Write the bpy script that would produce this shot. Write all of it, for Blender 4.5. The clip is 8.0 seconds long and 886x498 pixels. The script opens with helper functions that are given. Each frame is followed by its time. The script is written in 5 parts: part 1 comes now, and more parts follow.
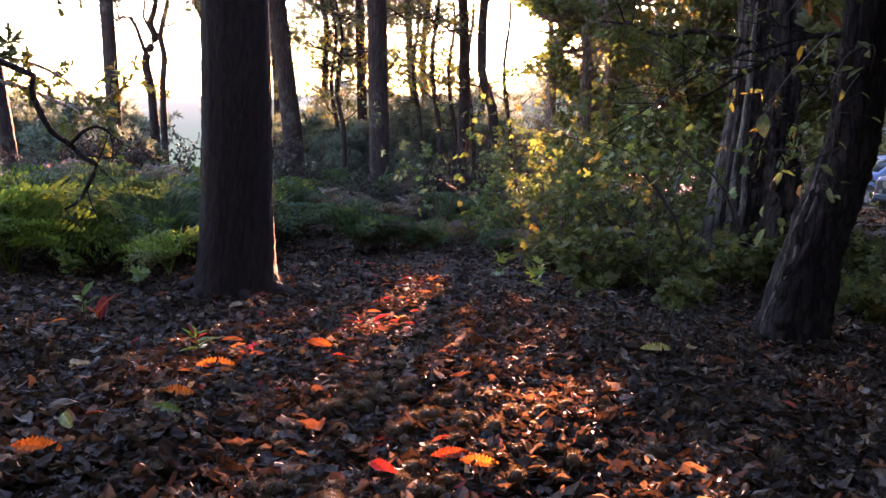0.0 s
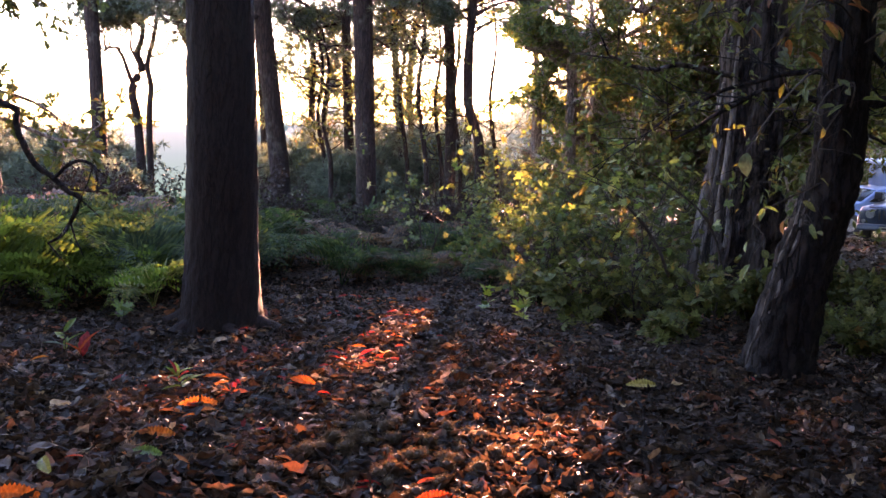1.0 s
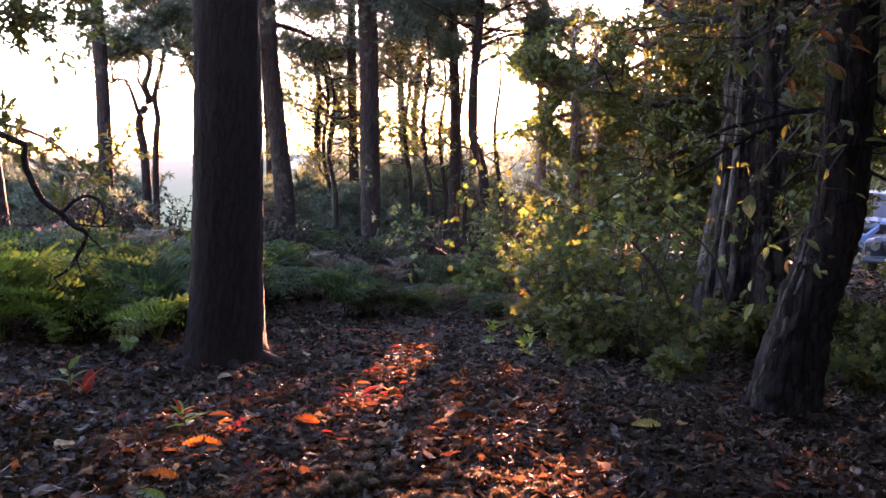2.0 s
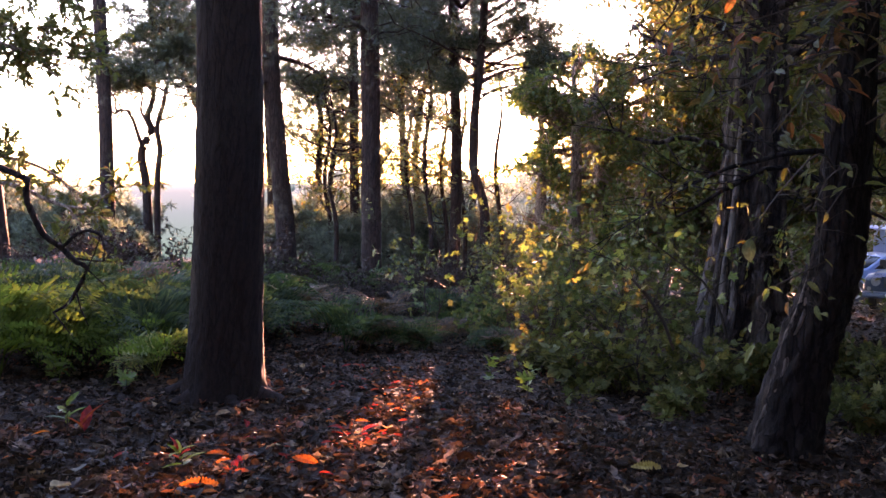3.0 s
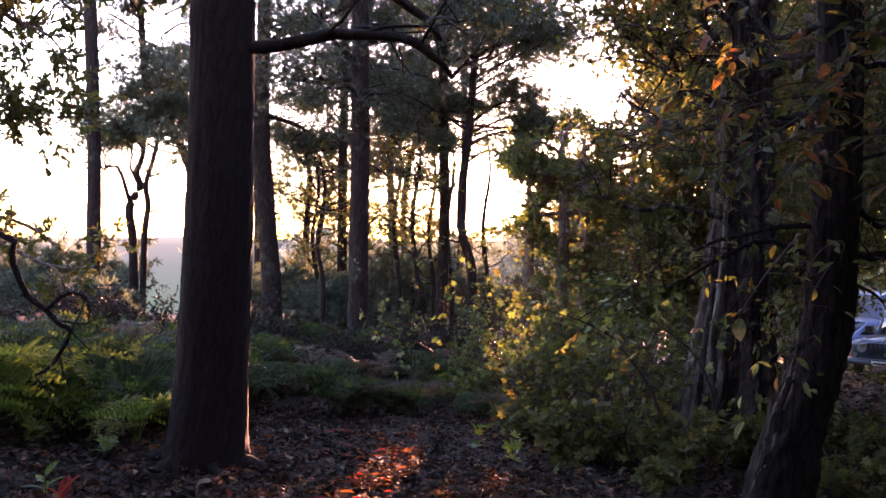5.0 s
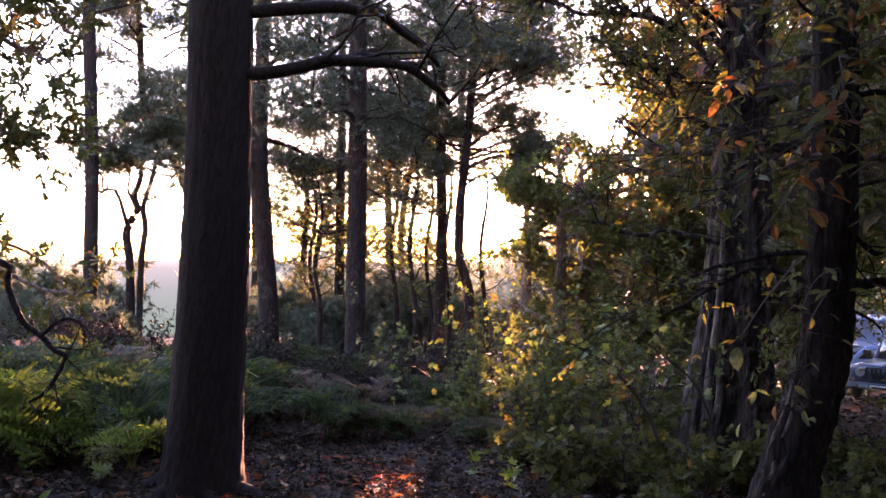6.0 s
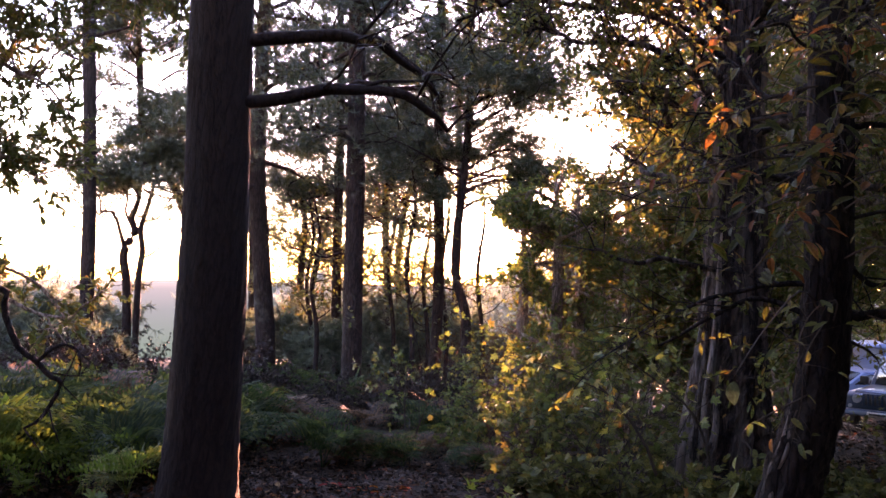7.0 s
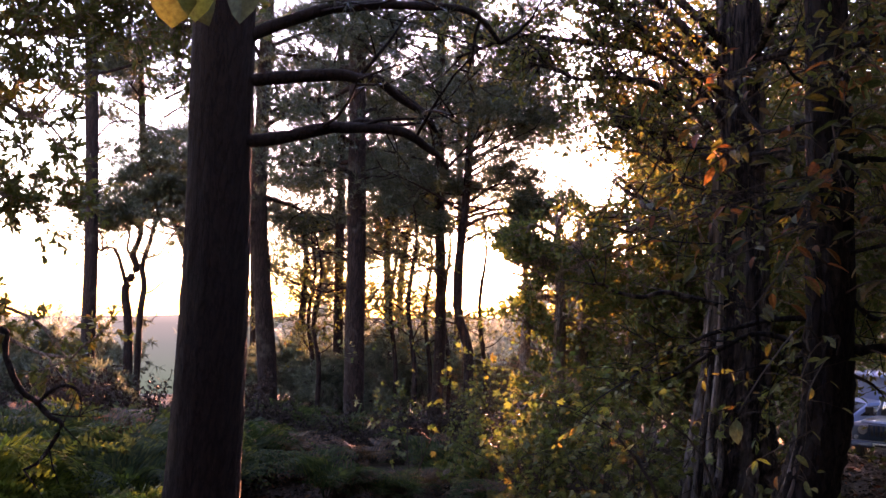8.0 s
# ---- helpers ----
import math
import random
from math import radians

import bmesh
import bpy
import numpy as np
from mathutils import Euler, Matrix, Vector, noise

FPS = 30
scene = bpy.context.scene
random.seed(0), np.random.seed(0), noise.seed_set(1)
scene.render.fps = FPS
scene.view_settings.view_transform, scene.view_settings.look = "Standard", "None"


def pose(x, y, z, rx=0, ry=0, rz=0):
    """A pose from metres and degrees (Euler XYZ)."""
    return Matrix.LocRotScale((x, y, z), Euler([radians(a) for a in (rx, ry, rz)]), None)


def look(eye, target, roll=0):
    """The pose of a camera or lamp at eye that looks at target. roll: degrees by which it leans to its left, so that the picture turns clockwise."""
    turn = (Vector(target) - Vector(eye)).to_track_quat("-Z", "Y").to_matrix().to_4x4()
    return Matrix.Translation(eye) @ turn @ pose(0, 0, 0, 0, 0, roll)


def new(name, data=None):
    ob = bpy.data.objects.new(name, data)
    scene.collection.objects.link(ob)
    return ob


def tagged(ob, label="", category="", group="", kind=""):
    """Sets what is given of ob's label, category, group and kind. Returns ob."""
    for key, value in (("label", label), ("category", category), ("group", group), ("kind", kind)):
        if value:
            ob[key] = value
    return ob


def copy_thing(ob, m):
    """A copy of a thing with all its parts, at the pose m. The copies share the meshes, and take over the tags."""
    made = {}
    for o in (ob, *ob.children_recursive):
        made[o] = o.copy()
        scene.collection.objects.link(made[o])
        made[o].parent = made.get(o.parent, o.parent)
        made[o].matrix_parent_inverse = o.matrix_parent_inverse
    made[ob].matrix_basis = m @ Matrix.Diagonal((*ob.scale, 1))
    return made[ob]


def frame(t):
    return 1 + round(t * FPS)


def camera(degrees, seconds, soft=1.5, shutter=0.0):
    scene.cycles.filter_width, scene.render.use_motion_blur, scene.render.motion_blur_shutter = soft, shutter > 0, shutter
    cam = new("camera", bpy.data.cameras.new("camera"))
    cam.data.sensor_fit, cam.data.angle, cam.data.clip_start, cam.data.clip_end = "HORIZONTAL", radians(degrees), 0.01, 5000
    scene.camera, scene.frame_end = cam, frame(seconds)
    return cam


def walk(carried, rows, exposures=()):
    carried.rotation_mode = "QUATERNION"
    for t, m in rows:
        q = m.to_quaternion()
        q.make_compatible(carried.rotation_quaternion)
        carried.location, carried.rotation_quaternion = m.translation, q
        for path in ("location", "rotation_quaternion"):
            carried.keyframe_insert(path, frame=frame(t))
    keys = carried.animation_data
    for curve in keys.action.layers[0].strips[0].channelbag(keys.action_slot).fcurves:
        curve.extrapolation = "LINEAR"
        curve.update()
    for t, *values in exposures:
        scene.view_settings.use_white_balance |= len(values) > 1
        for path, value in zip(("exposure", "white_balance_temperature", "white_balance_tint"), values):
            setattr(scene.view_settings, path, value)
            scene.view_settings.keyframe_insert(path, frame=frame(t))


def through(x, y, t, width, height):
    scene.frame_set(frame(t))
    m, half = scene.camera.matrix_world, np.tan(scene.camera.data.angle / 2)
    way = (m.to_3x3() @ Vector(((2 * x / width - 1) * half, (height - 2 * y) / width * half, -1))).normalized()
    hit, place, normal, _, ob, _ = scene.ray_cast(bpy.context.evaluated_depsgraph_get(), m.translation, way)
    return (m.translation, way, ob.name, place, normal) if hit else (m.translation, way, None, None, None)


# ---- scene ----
# ---- camera ----
cam = camera(50.83, 8.0)
PATH = [
    (0, pose(-0.000, -0.000, 1.706, 80.417, 0.846, -0.143)),
    (0.5, pose(0.007, -0.004, 1.737, 81.348, 0.582, -0.810)),
    (1, pose(0.012, 0.014, 1.754, 82.109, 0.790, -0.948)),
    (1.5, pose(0.011, 0.006, 1.780, 83.047, 0.813, -0.774)),
    (3, pose(0.014, 0.010, 1.861, 85.791, 0.352, -0.606)),
    (3.5, pose(0.010, 0.010, 1.888, 86.953, -0.018, -0.808)),
    (4, pose(0.005, 0.025, 1.907, 87.840, -0.262, -1.122)),
    (4.5, pose(-0.004, 0.024, 1.926, 88.582, -0.419, -1.314)),
    (6, pose(0.005, 0.039, 1.970, 90.696, -0.483, -1.538)),
    (6.5, pose(-0.002, 0.015, 1.992, 91.323, -0.749, -1.726)),
    (7, pose(0.003, 0.025, 2.019, 92.051, -0.793, -1.723)),
    (7.5, pose(0.006, 0.023, 2.034, 92.926, -0.508, -1.580)),
    (8, pose(0.009, 0.021, 2.056, 94.036, -0.297, -1.592)),
]
walk(cam, PATH, exposures=[(0.0, 6.05, 8300, 48), (1.5, 6.15, 8300, 50), (3.0, 5.9, 8400, 54), (4.5, 5.4, 8500, 58), (6.0, 5.75, 8600, 60), (7.0, 5.6, 8900, 62), (8.0, 5.2, 9500, 64)])

# ---- world and sun ----
SUN_AZ, SUN_EL = radians(4.4), radians(3.2)
SUN = Vector((math.sin(SUN_AZ) * math.cos(SUN_EL), math.cos(SUN_AZ) * math.cos(SUN_EL), math.sin(SUN_EL)))


def make_world():
    w = bpy.data.worlds.new("evening_sky")
    w.use_nodes = True
    nt = w.node_tree
    nt.nodes.clear()
    out = nt.nodes.new("ShaderNodeOutputWorld")
    bg = nt.nodes.new("ShaderNodeBackground")
    sky = nt.nodes.new("ShaderNodeTexSky")
    sky.sky_type = "NISHITA"
    sky.sun_disc = False
    sky.sun_elevation, sky.sun_rotation = SUN_EL, SUN_AZ
    sky.air_density, sky.dust_density, sky.ozone_density = 1.0, 0.25, 3.0
    bg.inputs["Strength"].default_value = 0.15
    # bright hazy aureole of the low sun
    tc = nt.nodes.new("ShaderNodeTexCoord")
    dot = nt.nodes.new("ShaderNodeVectorMath")
    dot.operation = "DOT_PRODUCT"
    dot.inputs[1].default_value = SUN
    nt.links.new(tc.outputs["Generated"], dot.inputs[0])
    total = sky.outputs[0]
    for power, colour, amount in ((3600, (1.0, 0.85, 0.55), 60.0), (300, (1.0, 0.7, 0.3), 3.0), (90, (1.0, 0.82, 0.6), 0.6), (24, (1.0, 0.98, 0.97), 0.15)):
        mx = nt.nodes.new("ShaderNodeMath"); mx.operation = "MAXIMUM"; mx.inputs[1].default_value = 0.0
        pw = nt.nodes.new("ShaderNodeMath"); pw.operation = "POWER"; pw.inputs[1].default_value = power
        mu = nt.nodes.new("ShaderNodeMath"); mu.operation = "MULTIPLY"; mu.inputs[1].default_value = amount
        nt.links.new(dot.outputs["Value"], mx.inputs[0])
        nt.links.new(mx.outputs[0], pw.inputs[0])
        nt.links.new(pw.outputs[0], mu.inputs[0])
        sc = nt.nodes.new("ShaderNodeVectorMath"); sc.operation = "SCALE"
        sc.inputs[0].default_value = colour
        nt.links.new(mu.outputs[0], sc.inputs["Scale"])
        add = nt.nodes.new("ShaderNodeVectorMath"); add.operation = "ADD"
        nt.links.new(total, add.inputs[0])
        nt.links.new(sc.outputs[0], add.inputs[1])
        total = add.outputs[0]
    nt.links.new(total, bg.inputs["Color"])
    nt.links.new(bg.outputs[0], out.inputs[0])
    scene.world = w


make_world()
sun_data = bpy.data.lights.new("sun", "SUN")
sun_data.energy, sun_data.angle, sun_data.color = 2.5, radians(0.6), (1.0, 0.6, 0.42)
sun_lamp = new("sun", sun_data)
sun_lamp.matrix_world = look(SUN * 60, (0, 0, 0))

# ---- materials ----


def nodes_of(name):
    m = bpy.data.materials.new(name)
    m.use_nodes = True
    nt = m.node_tree
    return m, nt, nt.nodes["Principled BSDF"], nt.nodes["Material Output"]


def ramp(nt, stops, factor):
    r = nt.nodes.new("ShaderNodeValToRGB")
    el = r.color_ramp.elements
    while len(el) < len(stops):
        el.new(0.5)
    for e, (p, c) in zip(el, stops):
        e.position, e.color = p, (*c, 1)
    nt.links.new(factor, r.inputs[0])
    return r.outputs[0]


def noise_node(nt, scale, detail=4, stretch=None, rough=0.6):
    tc = nt.nodes.new("ShaderNodeTexCoord")
    n = nt.nodes.new("ShaderNodeTexNoise")
    n.inputs["Scale"].default_value, n.inputs["Detail"].default_value, n.inputs["Roughness"].default_value = scale, detail, rough
    if stretch:
        mp = nt.nodes.new("ShaderNodeMapping")
        mp.inputs["Scale"].default_value = stretch
        nt.links.new(tc.outputs["Object"], mp.inputs[0])
        nt.links.new(mp.outputs[0], n.inputs["Vector"])
    else:
        nt.links.new(tc.outputs["Object"], n.inputs["Vector"])
    return n.outputs["Fac"]


def mixed(nt, a, b, fac, mode="MIX"):
    m = nt.nodes.new("ShaderNodeMix")
    m.data_type, m.blend_type = "RGBA", mode
    for sock, v in ((m.inputs[6], a), (m.inputs[7], b), (m.inputs[0], fac)):
        if hasattr(v, "is_output"):
            nt.links.new(v, sock)
        else:
            sock.default_value = v if not isinstance(v, tuple) else (*v, 1)
    return m.outputs[2]


def bump(nt, height, bsdf, strength, dist):
    b = nt.nodes.new("ShaderNodeBump")
    b.inputs["Strength"].default_value, b.inputs["Distance"].default_value = strength, dist
    nt.links.new(height, b.inputs["Height"])
    nt.links.new(b.outputs[0], bsdf.inputs["Normal"])


def bark_material(name, dark, light, lichen=(0.2, 0.22, 0.16), lich=0.2, scale=9.0, furrow=0.45, relief=0.9, streak=None):
    m, nt, bsdf, out = nodes_of(name)
    tc = nt.nodes.new("ShaderNodeTexCoord")
    mp = nt.nodes.new("ShaderNodeMapping")
    mp.inputs["Scale"].default_value = (1, 1, 0.22)
    vo = nt.nodes.new("ShaderNodeTexVoronoi")
    vo.feature, vo.inputs["Scale"].default_value = "DISTANCE_TO_EDGE", scale * 2.2
    nt.links.new(tc.outputs["Object"], mp.inputs[0])
    grain = noise_node(nt, scale * 5, 6, (1, 1, 0.25))
    warp = nt.nodes.new("ShaderNodeVectorMath")
    warp.operation = "MULTIPLY_ADD"
    warp.inputs[1].default_value = (0.12, 0.12, 0.12)
    nt.links.new(grain, warp.inputs[0])
    nt.links.new(mp.outputs[0], warp.inputs[2])
    nt.links.new(warp.outputs[0], vo.inputs["Vector"])
    plates = ramp(nt, [(0.0, (0, 0, 0)), (0.16, (1, 1, 1))], vo.outputs["Distance"])
    col = ramp(nt, [(0.3, dark), (0.72, light)], grain)
    col = mixed(nt, tuple(c * furrow for c in dark), col, plates)
    patch = ramp(nt, [(0.46 if streak else 0.55, (0, 0, 0)), (0.62 if streak else 0.75, (lich, lich, lich))], noise_node(nt, 8.0 if streak else 2.3, 5, streak))
    col = mixed(nt, col, lichen, patch)
    nt.links.new(col, bsdf.inputs["Base Color"])
    bsdf.inputs["Roughness"].default_value, bsdf.inputs["Specular IOR Level"].default_value = 0.95, 0.12
    h = nt.nodes.new("ShaderNodeMath")
    h.operation = "ADD"
    nt.links.new(plates, h.inputs[0])
    nt.links.new(grain, h.inputs[1])
    bump(nt, h.outputs[0], bsdf, relief, 0.02)
    return m


def leaf_material(name, stops, through=0.42, rough=0.55, gloss=0.15, vein=60.0, tint=(1.05, 1.05, 0.8)):
    """Thin leaves: their colour differs leaf by leaf, light comes through them."""
    m, nt, bsdf, out = nodes_of(name)
    geo = nt.nodes.new("ShaderNodeNewGeometry")
    info = nt.nodes.new("ShaderNodeObjectInfo")
    mix = nt.nodes.new("ShaderNodeMath")
    mix.operation = "ADD"
    nt.links.new(geo.outputs["Random Per Island"], mix.inputs[0])
    nt.links.new(info.outputs["Random"], mix.inputs[1])
    fr = nt.nodes.new("ShaderNodeMath")
    fr.operation = "FRACT"
    nt.links.new(mix.outputs[0], fr.inputs[0])
    col = ramp(nt, stops, fr.outputs[0])
    blot = ramp(nt, [(0.35, (0.55, 0.5, 0.45)), (0.7, (1.15, 1.1, 1.0))], noise_node(nt, vein, 3))
    col = mixed(nt, col, blot, 1.0, "MULTIPLY")
    nt.links.new(col, bsdf.inputs["Base Color"])
    bsdf.inputs["Roughness"].default_value = rough
    bsdf.inputs["Specular IOR Level"].default_value = gloss
    tr = nt.nodes.new("ShaderNodeBsdfTranslucent")
    glow = mixed(nt, col, tint, 1.0, "MULTIPLY")
    nt.links.new(glow, tr.inputs["Color"])
    ms = nt.nodes.new("ShaderNodeMixShader")
    ms.inputs[0].default_value = through
    nt.links.new(bsdf.outputs[0], ms.inputs[1])
    nt.links.new(tr.outputs[0], ms.inputs[2])
    nt.links.new(ms.outputs[0], out.inputs[0])
    return m


def plain(name, colour, rough=0.5, metal=0.0, coat=0.0, vary=0.15, scale=20.0, gloss=0.5):
    m, nt, bsdf, out = nodes_of(name)
    lo, hi = tuple(c * (1 - vary) for c in colour), tuple(min(1, c * (1 + vary)) for c in colour)
    nt.links.new(ramp(nt, [(0.35, lo), (0.65, hi)], noise_node(nt, scale, 5)), bsdf.inputs["Base Color"])
    bsdf.inputs["Roughness"].default_value, bsdf.inputs["Metallic"].default_value = rough, metal
    bsdf.inputs["Coat Weight"].default_value, bsdf.inputs["Specular IOR Level"].default_value = coat, gloss
    return m


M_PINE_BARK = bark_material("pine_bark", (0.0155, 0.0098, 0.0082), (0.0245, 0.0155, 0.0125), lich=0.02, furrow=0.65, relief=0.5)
M_FAR_BARK = bark_material("weathered_pine_bark", (0.017, 0.0105, 0.009), (0.036, 0.0215, 0.0175), scale=6, furrow=0.6)
M_OAK_BARK = bark_material("oak_bark", (0.109, 0.0775, 0.062), (0.31, 0.232, 0.171), (0.388, 0.419, 0.31), 0.4)
M_CHESTNUT_BARK = bark_material("chestnut_bark", (0.015, 0.0092, 0.008), (0.038, 0.025, 0.021), (0.25, 0.2, 0.165), 0.3, 7, streak=(1, 1, 0.1))
# Pale streaked bark, made paler by the side light put into its colour.
M_LIT_BARK = bark_material("lit_flank_chestnut_bark", (0.038, 0.029, 0.025), (0.115, 0.09, 0.076), (0.26, 0.21, 0.18), 0.5, 7, streak=(1, 1, 0.1))
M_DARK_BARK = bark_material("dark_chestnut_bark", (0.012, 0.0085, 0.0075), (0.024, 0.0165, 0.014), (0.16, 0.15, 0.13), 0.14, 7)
M_TWIG = plain("twig_bark", (0.035, 0.025, 0.019), 0.95, gloss=0.1)
M_NEEDLE = leaf_material("pine_needles", [(0.0, (0.018, 0.034, 0.021)), (0.6, (0.033, 0.054, 0.028)), (1.0, (0.062, 0.072, 0.033))], 0.2, 0.5, 0.3)
# Paler copy of pine_needles, the haze before the young pines put into colour.
M_YOUNG_NEEDLE = leaf_material("hazed_young_pine_needles", [(0.0, (0.055, 0.085, 0.07)), (1.0, (0.11, 0.145, 0.105))], 0.35, 0.6, 0.2, 3)
# Far needles are several times paler: distance haze is put into their colour.
M_FAR_NEEDLE = leaf_material("hazed_far_pine_needles", [(0.0, (0.16, 0.2, 0.2)), (1.0, (0.25, 0.29, 0.26))], 0.4, 0.6, 0.3, 3)
M_OAK_LEAF = leaf_material("oak_leaves", [(0.0, (0.06, 0.09, 0.027)), (0.6, (0.094, 0.114, 0.036)), (0.92, (0.14, 0.12, 0.037)), (1.0, (0.2, 0.11, 0.036))], 0.4)
M_SHRUB_LEAF = leaf_material("shrub_leaves", [(0.0, (0.046, 0.06, 0.022)), (0.6, (0.092, 0.106, 0.036)), (0.93, (0.12, 0.115, 0.037)), (0.98, (0.14, 0.09, 0.03)), (1.0, (0.16, 0.07, 0.027))], 0.45, 0.7, 0.12)
M_MAPLE_LEAF = leaf_material("yellowing_maple_leaves", [(0.0, (0.0853, 0.124, 0.0434)), (0.55, (0.155, 0.178, 0.0543)), (0.9, (0.264, 0.232, 0.0697)), (1.0, (0.3, 0.19, 0.06))], 0.38, tint=(0.85, 1.1, 0.7))
M_YOUNG_LEAF = leaf_material("dull_maple_leaves", [(0.0, (0.055, 0.085, 0.034)), (0.6, (0.11, 0.13, 0.045)), (0.92, (0.18, 0.16, 0.05)), (1.0, (0.24, 0.15, 0.05))], 0.45, tint=(0.85, 1.1, 0.7))
M_CHESTNUT_LEAF = leaf_material("turning_chestnut_leaves", [(0.0, (0.03, 0.042, 0.014)), (0.5, (0.07, 0.072, 0.02)), (0.75, (0.13, 0.062, 0.022)), (1.0, (0.19, 0.058, 0.024))], 0.5)
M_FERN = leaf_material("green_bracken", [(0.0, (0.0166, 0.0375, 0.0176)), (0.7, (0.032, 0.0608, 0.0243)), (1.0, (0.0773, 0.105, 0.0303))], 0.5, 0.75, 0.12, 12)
# Brighter copy of green_bracken: sunlight on fresh fronds put into the colour.
M_LIT_FERN = leaf_material("sunlit_bracken", [(0.0, (0.05, 0.1, 0.02)), (1.0, (0.1, 0.155, 0.03))], 0.6, 0.8, 0.08, 12)
M_FERN_DRY = leaf_material("rusty_bracken", [(0.0, (0.04, 0.032, 0.02)), (0.5, (0.085, 0.05, 0.028)), (1.0, (0.17, 0.085, 0.038))], 0.4, 0.6, 0.2, 12)
M_HEATHER = leaf_material("heather", [(0.0, (0.02, 0.015, 0.013)), (0.7, (0.038, 0.027, 0.023)), (1.0, (0.042, 0.04, 0.027))], 0.0, 0.8, 0.1, 10)
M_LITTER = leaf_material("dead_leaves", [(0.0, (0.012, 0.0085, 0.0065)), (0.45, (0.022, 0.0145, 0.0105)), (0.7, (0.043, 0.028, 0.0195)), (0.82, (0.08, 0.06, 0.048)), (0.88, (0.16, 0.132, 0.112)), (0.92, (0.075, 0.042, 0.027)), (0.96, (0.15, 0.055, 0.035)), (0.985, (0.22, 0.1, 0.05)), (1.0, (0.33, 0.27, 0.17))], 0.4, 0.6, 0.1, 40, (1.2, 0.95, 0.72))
M_RED_LEAF = leaf_material("red_orange_leaves", [(0.0, (0.2, 0.022, 0.026)), (0.5, (0.27, 0.04, 0.03)), (0.85, (0.36, 0.085, 0.03)), (1.0, (0.4, 0.17, 0.045))], 0.5, 0.7, 0.12, 40, (1.3, 0.85, 0.5))
M_ORANGE_LEAF = leaf_material("orange_chestnut_leaves", [(0.0, (0.3, 0.085, 0.022)), (1.0, (0.36, 0.13, 0.03))], 0.5, 0.7, 0.1, 40, (1.1, 0.9, 0.6))
M_GREEN_LEAF = leaf_material("fresh_green_leaves", [(0.0, (0.06, 0.12, 0.022)), (1.0, (0.12, 0.18, 0.035))], 0.55, 0.45, 0.3, 40)
M_DULL_LEAF = leaf_material("dull_green_leaf", [(0.0, (0.0775, 0.124, 0.0697)), (1.0, (0.093, 0.139, 0.0775))], 0.06, 0.6, 0.15, 40)
M_BURR = leaf_material("chestnut_husk", [(0.0, (0.05, 0.032, 0.02)), (1.0, (0.13, 0.085, 0.05))], 0.4, 0.7, 0.2, 30)

# ---- mesh tools ----


def tri_mesh(name, V, T, mat, smooth=False):
    V, T = np.asarray(V, np.float32).reshape(-1, 3), np.asarray(T, np.int32).reshape(-1, 3)
    me = bpy.data.meshes.new(name)
    me.vertices.add(len(V)); me.loops.add(3 * len(T)); me.polygons.add(len(T))
    me.vertices.foreach_set("co", V.ravel())
    me.loops.foreach_set("vertex_index", T.ravel())
    me.polygons.foreach_set("loop_start", np.arange(0, 3 * len(T), 3, dtype=np.int32))
    me.polygons.foreach_set("loop_total", np.full(len(T), 3, np.int32))
    me.polygons.foreach_set("use_smooth", np.full(len(T), smooth))
    me.update(calc_edges=True)
    me.materials.append(mat)
    return me


def thing(name, at=(0, 0, 0), label="", category="", group="", kind="", turn=0):
    ob = new(name)
    ob.empty_display_size = 0.1
    ob.matrix_basis = pose(*at, 0, 0, turn)
    return tagged(ob, label, category, group, kind)


def part(name, me, parent, label=""):
    """One mesh as one object under a thing or a part; its mesh is in the thing's own coordinates."""
    ob = new(name, me)
    ob.parent = parent
    if label:
        ob["label"] = label
    return ob


class Pile:
    """Gathers triangles for one mesh."""

    def __init__(self):
        self.v, self.t, self.n = [], [], 0

    def add(self, V, T):
        self.v.append(np.asarray(V, float)); self.t.append(np.asarray(T, int) + self.n)
        self.n += len(V)

    def mesh(self, name, mat, smooth=False, base=(0, 0, 0)):
        return tri_mesh(name, np.concatenate(self.v) - np.asarray(base), np.concatenate(self.t), mat, smooth)


def glide(points, n):
    """A smooth line of n points through the given ones (Catmull-Rom)."""
    P = np.asarray(points, float)
    if len(P) == 2:
        return P[0] + (P[1] - P[0]) * np.linspace(0, 1, n)[:, None]
    P = np.vstack([2 * P[0] - P[1], P, 2 * P[-1] - P[-2]])
    u = np.linspace(0, len(P) - 3 - 1e-6, n)
    i = u.astype(int); f = (u - i)[:, None]
    a, b, c, d = P[i], P[i + 1], P[i + 2], P[i + 3]
    return 0.5 * (2 * b + (c - a) * f + (2 * a - 5 * b + 4 * c - d) * f ** 2 + (3 * b - a - 3 * c + d) * f ** 3)


